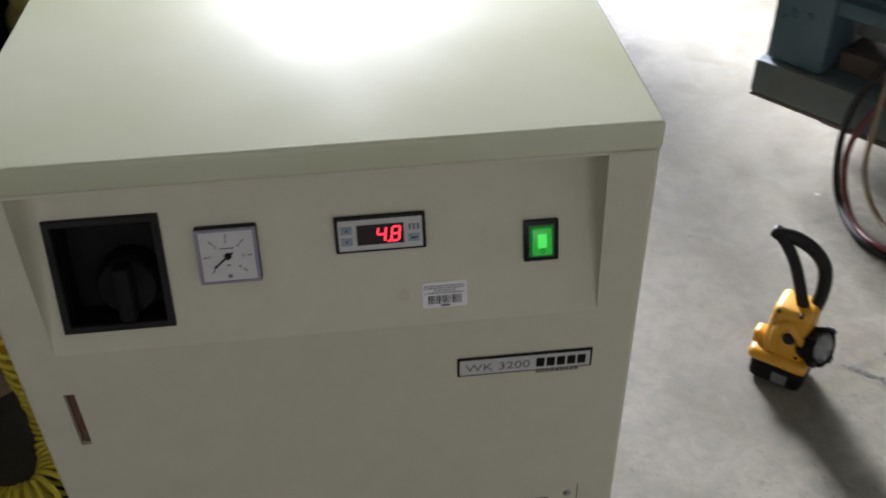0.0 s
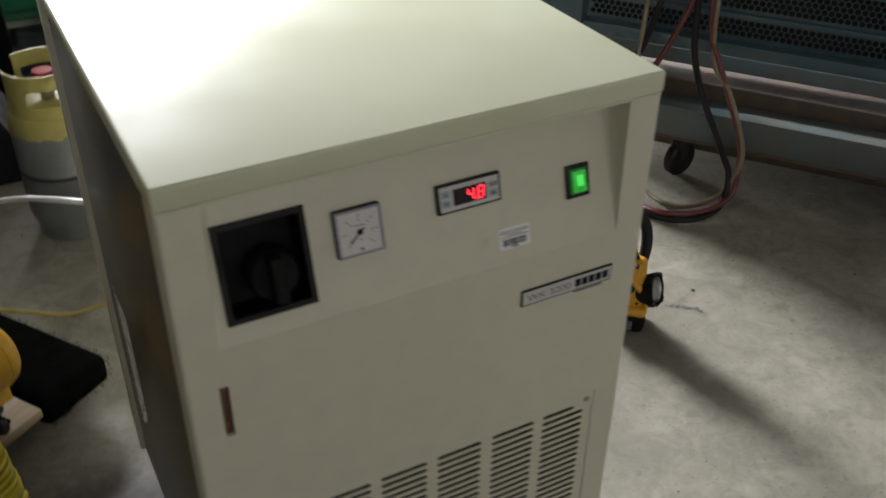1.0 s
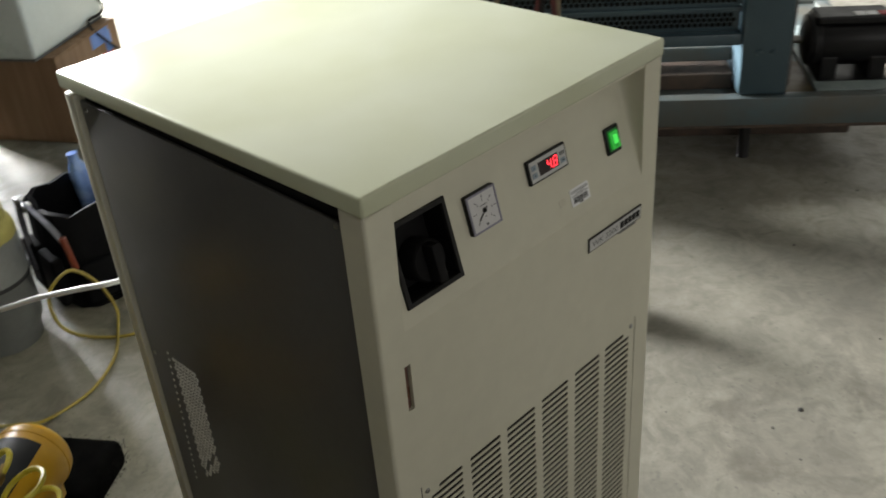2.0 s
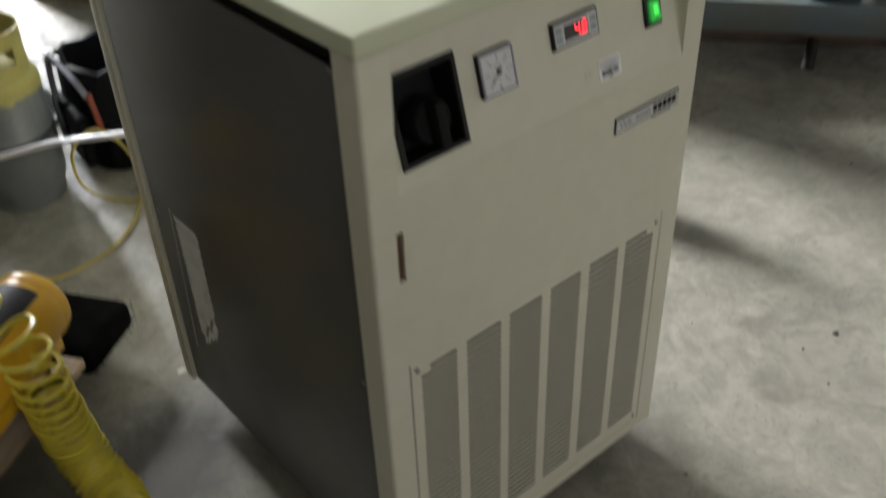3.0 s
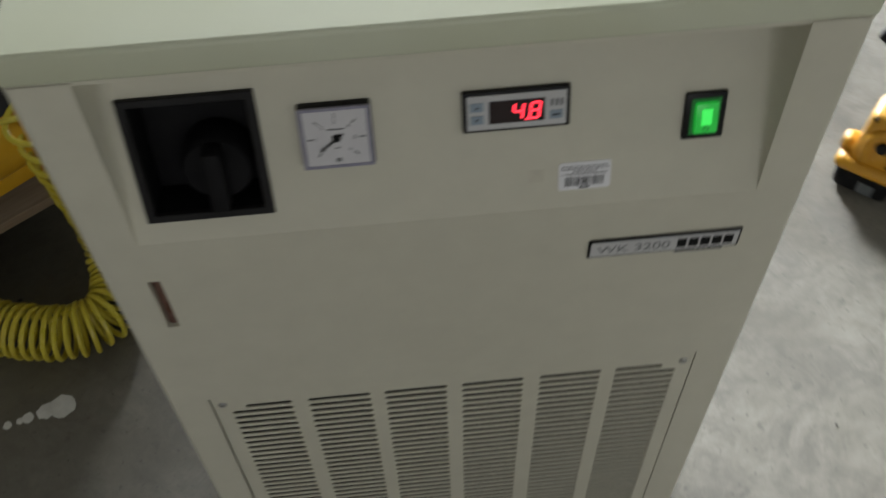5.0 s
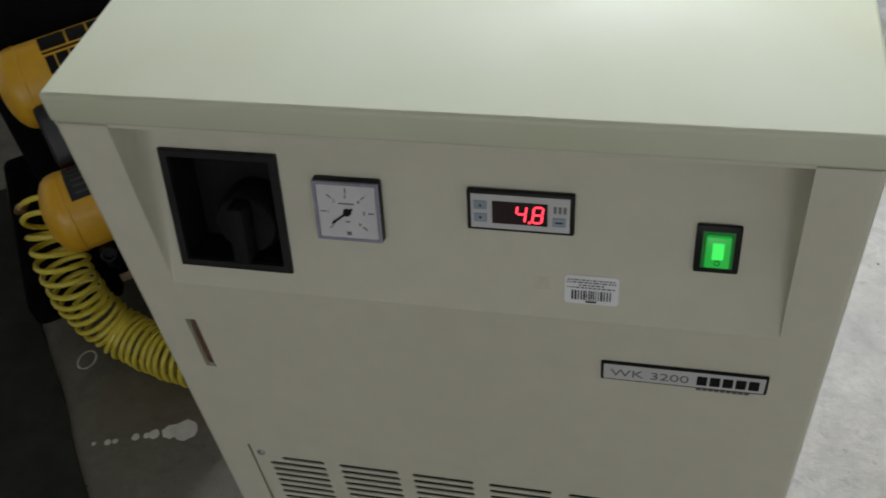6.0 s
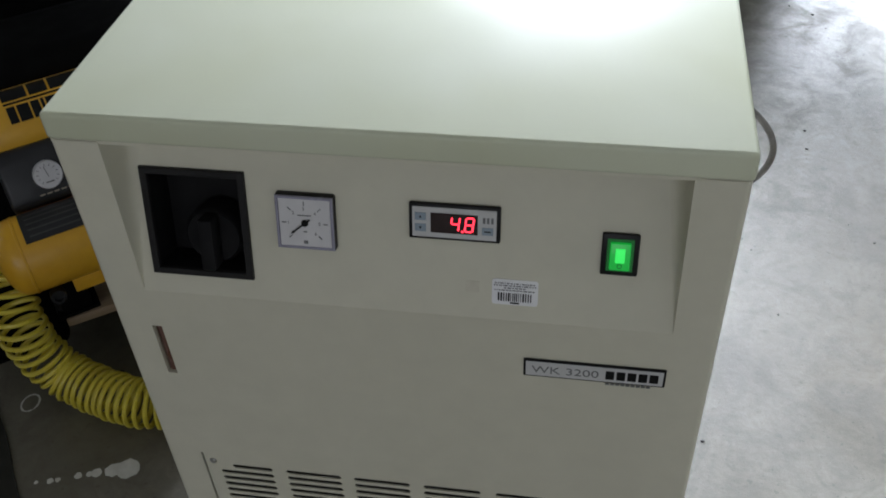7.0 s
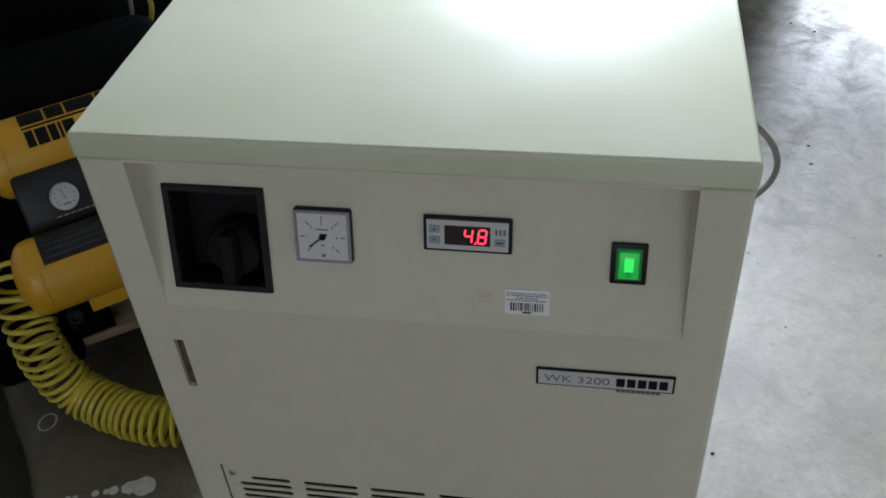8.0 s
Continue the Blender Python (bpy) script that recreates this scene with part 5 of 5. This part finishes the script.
def carton(name, m, sx, sy, sz, mat, label, taped=False):
    top = thing(name, m, label, "box")
    part("body", block((-sx, 0, 0), (0, sy, sz), 0.004), mat, top)
    part("flap", block((-sx + 0.002, 0.002, sz), (-0.002, sy / 2 - 0.001, sz + 0.004), 0.001), mat, top)
    part("flap", block((-sx + 0.002, sy / 2 + 0.001, sz), (-0.002, sy - 0.002, sz + 0.004), 0.001), mat, top)
    if taped:
        part("tape", block((-0.0005, sy * 0.55, sz - 0.055), (0.0020, sy * 0.84, sz - 0.004), 0.0008, m=None), M_BLUETAPE, top, "torn strip of blue tape")
        part("tape", block((-0.0005, sy * 0.76, sz - 0.095), (0.0024, sy * 0.86, sz - 0.02), 0.0008), M_BLUETAPE, top)
        part("printed_band", block((-0.0005, sy * 0.48, sz - 0.120), (0.0016, sy * 0.86, sz - 0.088), 0.0006), surface("red_print", (0.38, 0.06, 0.05), (0.30, 0.07, 0.05), 30, 0.7), top, "faded red printed band")
    return top


tool_bag()
carton("cardboard_box", pose(0.478, 2.510, 0, 0, 0, -58.7), 0.40, 0.415, 0.316, M_CARD, "brown cardboard box under a white appliance", True)


def appliance():
    top = thing("white_appliance", pose(0.420, 2.524, 0.321, 0, 0, -58.6), "white enamelled appliance housing standing on a cardboard box", "appliance")
    part("housing", block((-0.42, 0, 0.006), (0.0, 0.464, 0.46), 0.014, seg=3), M_APPL, top, "", True)
    part("base_rim", block((-0.415, 0.004, 0.0), (-0.004, 0.46, 0.008), 0.002), M_TANKGREY, top)
    cable = smoothed([(0.006, 0.20, 0.44), (0.006, 0.27, 0.26), (0.006, 0.348, 0.156), (0.006, 0.409, 0.099), (0.010, 0.452, 0.048), (0.010, 0.417, 0.025), (0.008, 0.342, 0.025), (0.030, 0.318, 0.000), (0.052, 0.33, -0.03), (0.056, 0.43, -0.125), (0.056, 0.50, -0.20)], 10)
    part("power_cable", tube(cable, 0.0045, 8), M_RUBBER, top, "dark power cable hanging down its side", True)


appliance()


def cart():
    top = thing("flat_cart", pose(-1.42, 1.64, 0, 0, 0, 0), "low black flatbed cart loaded with dark sheet", "cart")
    part("deck", block((-0.54, -0.49, 0.14), (0.54, 0.49, 0.19), 0.012), M_MATTE, top, "", True)
    bm = bmesh.new()
    n = 24
    grid = []
    for i in range(n + 1):
        row = []
        for j in range(n + 1):
            x, y = -0.53 + 1.06 * i / n, -0.48 + 0.96 * j / n
            # load raised beyond the view to shade the left floor
            z = 0.70 + 0.16 * noise.noise((x * 2.2, y * 2.6, 3)) + 0.03 * noise.noise((x * 8, y * 8, 1))
            edge = min(1.0, (0.53 - abs(x)) / 0.10, (0.48 - abs(y)) / 0.10)
            row.append(bm.verts.new((x, y, 0.195 + max(0.0, z - 0.15) * math.sqrt(max(edge, 0.0)))))
        grid.append(row)
    for i in range(n):
        for j in range(n):
            bm.faces.new((grid[i][j], grid[i + 1][j], grid[i + 1][j + 1], grid[i][j + 1]))
    part("dark_sheet", bm, M_MATTE, top, "crumpled black plastic sheet", True)
    for x in (-0.44, 0.44):
        for y in (-0.38, 0.38):
            part("wheel", lathe([(0.0, -0.015), (0.05, -0.015), (0.055, 0.0), (0.05, 0.015), (0.0, 0.015)], 18, m=Matrix.Translation((x, y, 0.055)) @ pose(0, 0, 0, 90)), M_RUBBER, top, "", True)
            part("wheel_fork", block((x - 0.02, y - 0.022, 0.06), (x + 0.02, y + 0.022, 0.145), 0.003), M_STEEL, top)


cart()


def draped(name, label, category, x0, x1, y0, y1, tall, seed, mat, nx=36, ny=24):
    """A crumpled sheet over things that nobody sees: tall gives the height under it at a place."""
    bm = bmesh.new()
    grid = []
    for i in range(nx + 1):
        row = []
        for j in range(ny + 1):
            x, y = x0 + (x1 - x0) * i / nx, y0 + (y1 - y0) * j / ny
            h = tall(x, y)
            edge = 0 if i in (0, nx) or j in (0, ny) else 1
            z = 0.004 + edge * (h + 0.03 * noise.noise((x * 5, y * 5, seed)) + 0.012 * noise.noise((x * 17, y * 17, seed)) + 0.02)
            row.append(bm.verts.new((x + 0.02 * noise.noise((y * 6, h, seed)), y, max(0.004, z))))
        grid.append(row)
    for i in range(nx):
        for j in range(ny):
            bm.faces.new((grid[i][j], grid[i + 1][j], grid[i + 1][j + 1], grid[i][j + 1]))
    bm.faces.new([bm.verts.new((x, y, 0.002)) for x, y in ((x0, y0), (x0, y1), (x1, y1), (x1, y0))])
    top = thing(name, pose(0, 0, 0), label, category)
    part("sheet", bm, mat, top, "", True)
    return top


draped("plastic_sheet", "crumpled black plastic sheet spread over the floor", "sheet", -0.86, 0.02, 1.86, 2.24, lambda x, y: 0.22 if x < -0.36 else 0.22 * max(0.0, (-0.26 - x) / 0.10), 3, M_SHEET)
draped("plastic_sheet", "flat black plastic sheet lying between boxes", "sheet", -0.215, 0.07, 2.255, 3.02, lambda x, y: -0.012, 8, M_SHEET, 14, 30)
# narrow upright added to block door light behind the bag
draped("shading_upright", "narrow dark upright added to shade the floor behind the bag", "crate", 0.055, 0.185, 3.12, 3.48, lambda x, y: 0.72, 6, M_MATTE, 10, 14)
# mostly unseen block, its height added to shade the left floor
draped("shading_stack", "tall black block, mostly unseen, added to shade the left floor", "stack", -1.30, -0.24, 2.27, 2.85, lambda x, y: 1.5, 5, M_MATTE)
board = thing("pale_board", pose(-0.86, 1.90, 0.272, 0, 0, 8), "pale grey board lying on black plastic sheet", "board")
part("plank", block((0, 0, 0), (0.46, 0.28, 0.028), 0.004), M_TANKPALE, board)
carton("white_box", pose(0.15, 2.86, 0, 0, 0, -30), 0.20, 0.16, 0.20, M_APPL, "white box with a dark side standing on the floor")


def wheelie_bin():
    # a tapered box with a lid and two wheels
    top = thing("wheelie_bin", pose(-0.25, 3.05, 0), "green plastic wheelie bin beside the doorway", "bin")
    bm = block((-0.29, 0.0, 0.03), (0.29, 0.50, 0.97), 0.03, seg=3)
    for v in bm.verts:
        k = 0.90 + 0.10 * v.co.z
        v.co.x, v.co.y = v.co.x * k, 0.25 + (v.co.y - 0.25) * k
    part("body", bm, M_GREENBIN, top, "", True)
    part("rim", block((-0.30, -0.015, 0.945), (0.30, 0.515, 0.985), 0.012, seg=3), M_GREENBIN, top, "", True)
    part("lid", block((-0.295, -0.02, 0.988), (0.295, 0.52, 1.03), 0.016, seg=3), M_GREENBIN, top, "", True)
    part("grip", tube([(-0.22, 0.545, 0.98), (0.22, 0.545, 0.98)], 0.014, 10), M_BLACK, top, "", True)
    for x in (-0.28, 0.28):
        part("wheel", lathe([(0.0, -0.022), (0.09, -0.022), (0.10, -0.012), (0.10, 0.012), (0.09, 0.022), (0.0, 0.022)], 24, m=Matrix.Translation((x, 0.44, 0.10)) @ pose(0, 0, 0, 0, 90)), M_RUBBER, top, "", True)
    part("foot", block((-0.22, 0.05, 0.0), (0.22, 0.10, 0.04), 0.006), M_GREENBIN, top)


wheelie_bin()

# cords hanging over the cart's edge
hose("hanging_cord", [(-0.86, 1.30, 0.70), (-0.80, 1.14, 0.60), (-0.762, 1.10, 0.527), (-0.769, 1.10, 0.476), (-0.800, 1.10, 0.434), (-0.83, 1.10, 0.30), (-0.86, 1.08, 0.10), (-0.95, 1.02, 0.006), (-1.10, 0.98, 0.006)], 0.0055, M_CORD, "yellow cord hanging over the edge of the cart", "cord")
hose("hanging_cord", [(-0.90, 1.32, 0.72), (-0.83, 1.15, 0.60), (-0.804, 1.10, 0.526), (-0.812, 1.10, 0.462), (-0.814, 1.10, 0.425), (-0.835, 1.10, 0.28), (-0.88, 1.09, 0.09), (-0.98, 1.05, 0.005), (-1.12, 1.02, 0.005)], 0.0045, M_TANKGREY, "grey cord hanging over the edge of the cart", "cord")

# extension cord on the floor
hose("extension_cord", [(0.16, 1.28, 0.006), (0.0, 1.312, 0.006), (-0.09, 1.395, 0.006), (-0.132, 1.455, 0.035), (-0.136, 1.472, 0.11), (-0.113, 1.463, 0.153), (-0.074, 1.446, 0.178), (-0.043, 1.428, 0.156), (-0.017, 1.416, 0.106), (-0.003, 1.405, 0.04), (-0.022, 1.380, 0.008), (-0.093, 1.275, 0.006), (-0.197, 1.201, 0.006), (-0.318, 1.185, 0.007), (-0.40, 1.13, 0.08), (-0.46, 1.09, 0.135), (-0.56, 1.13, 0.135), (-0.66, 1.20, 0.06), (-0.76, 1.30, 0.006)], 0.0043, M_CORD, "yellow extension cord snaking over the concrete", "cord")


# ---- mat on the floor ----
def floor_mat():
    """A thin rubber mat with a wavy, slightly lifted edge."""
    bm = bmesh.new()
    a, b, deep = Vector((-0.50, -0.108, 0)), Vector((-1.22, 0.825, 0)), Vector((-0.79, -0.61, 0)) * 0.95
    rows = []
    for i in range(41):
        p = a.lerp(b, i / 40)
        row = []
        for j in range(13):
            q = p + deep * (j / 12)
            wave = 0.006 * noise.noise((q.x * 7, q.y * 7, 2)) + 0.002 * noise.noise((q.x * 30, q.y * 30, 4))
            lift = 0.0035 + max(0.0, 0.004 * noise.noise((q.x * 3, q.y * 3, 6)))
            row.append(bm.verts.new((q.x + wave, q.y + wave, lift)))
        rows.append(row)
    for p, q in zip(rows, rows[1:]):
        for k in range(12):
            bm.faces.new((p[k], p[k + 1], q[k + 1], q[k]))
    foot = bmesh.ops.extrude_face_region(bm, geom=bm.faces[:])["geom"]
    for v in foot:
        if isinstance(v, bmesh.types.BMVert):
            v.co.z = 0.0004
    tagged(part("floor_mat", bm, M_MAT, None, "", True), "thin black rubber mat lying on the concrete", "mat")


floor_mat()


# ---- spots on the floor ----
def floor_spots():
    rng = random.Random(9)
    spots = bmesh.new()

    def blob(x, y, r, squash=1.0):
        n = 14
        ps = [spots.verts.new((x + r * rng.uniform(0.85, 1.1) * math.cos(2 * math.pi * k / n), y + r * squash * rng.uniform(0.85, 1.1) * math.sin(2 * math.pi * k / n), 0.0006)) for k in range(n)]
        c = spots.verts.new((x, y, 0.0014))
        for k in range(n):
            spots.faces.new((c, ps[k], ps[(k + 1) % n]))

    # a trail of white drips that thins out
    for x, y, r in ((-0.586, 0.288, 0.021), (-0.611, 0.281, 0.015), (-0.638, 0.272, 0.0095), (-0.650, 0.268, 0.006), (-0.668, 0.262, 0.007), (-0.700, 0.250, 0.005), (-0.712, 0.246, 0.006), (-0.735, 0.240, 0.004)):
        blob(x - 0.006, y + 0.012, r)
    ring = [Vector((-0.832 + 0.016 * math.cos(2 * math.pi * k / 20), 0.415 + 0.020 * math.sin(2 * math.pi * k / 20), 0.0)) for k in range(21)]
    for p, q in zip(ring, ring[1:]):
        out = ((p + q) / 2 - Vector((-0.832, 0.415, 0))).normalized() * rng.uniform(0.0012, 0.0022)
        spots.faces.new([spots.verts.new(v + Vector((0, 0, 0.0009))) for v in (p - out, q - out, q + out, p + out)])
    blob(-0.262, 0.735, 0.010, 0.7)
    blob(1.099, 1.148, 0.007)
    tagged(part("paint_drips", spots, M_DROP), "trail of dried white drips on the concrete", "drips", kind="stuff")
    smear = bmesh.new()
    for k in range(9):
        f = k / 8
        x, y, r = 0.925 + 0.062 * f + rng.uniform(-0.004, 0.004), 0.605 - 0.055 * f + rng.uniform(-0.004, 0.004), rng.uniform(0.004, 0.009)
        ps = [smear.verts.new((x + r * rng.uniform(0.6, 1.2) * math.cos(a), y + r * rng.uniform(0.5, 1.0) * math.sin(a), 0.0005 + 0.00006 * k)) for a in [2 * math.pi * n / 11 for n in range(11)]]
        smear.faces.new(ps)
    tagged(part("oil_smear", smear, surface("oily_dirt", (0.12, 0.115, 0.11), (0.085, 0.08, 0.08), 60, 0.5)), "dark smear of oil on the concrete", "smear", kind="stuff")
    dark = bmesh.new()
    for k in range(140):
        x, y = rng.uniform(-0.9, 1.9), rng.uniform(-1.0, 2.2)
        own = bmesh.new()
        bmesh.ops.create_icosphere(own, subdivisions=1, radius=rng.choice((0.0012, 0.0018, 0.0028)))
        poured(own, dark, Matrix.Translation((x, y, 0.0008)) @ Matrix.Diagonal((rng.uniform(0.6, 2.2), 1, 0.5, 1)))
    for x, y, r in ((0.774, -0.076, 0.006), (1.02, 0.62, 0.004)):
        own = bmesh.new()
        bmesh.ops.create_icosphere(own, subdivisions=1, radius=r)
        poured(own, dark, Matrix.Translation((x, y, 0.001)) @ Matrix.Diagonal((1.4, 1, 0.35, 1)))
    tagged(part("floor_grit", dark, M_SEAM), "dark grit scattered on the concrete", "grit", kind="stuff")


floor_spots()
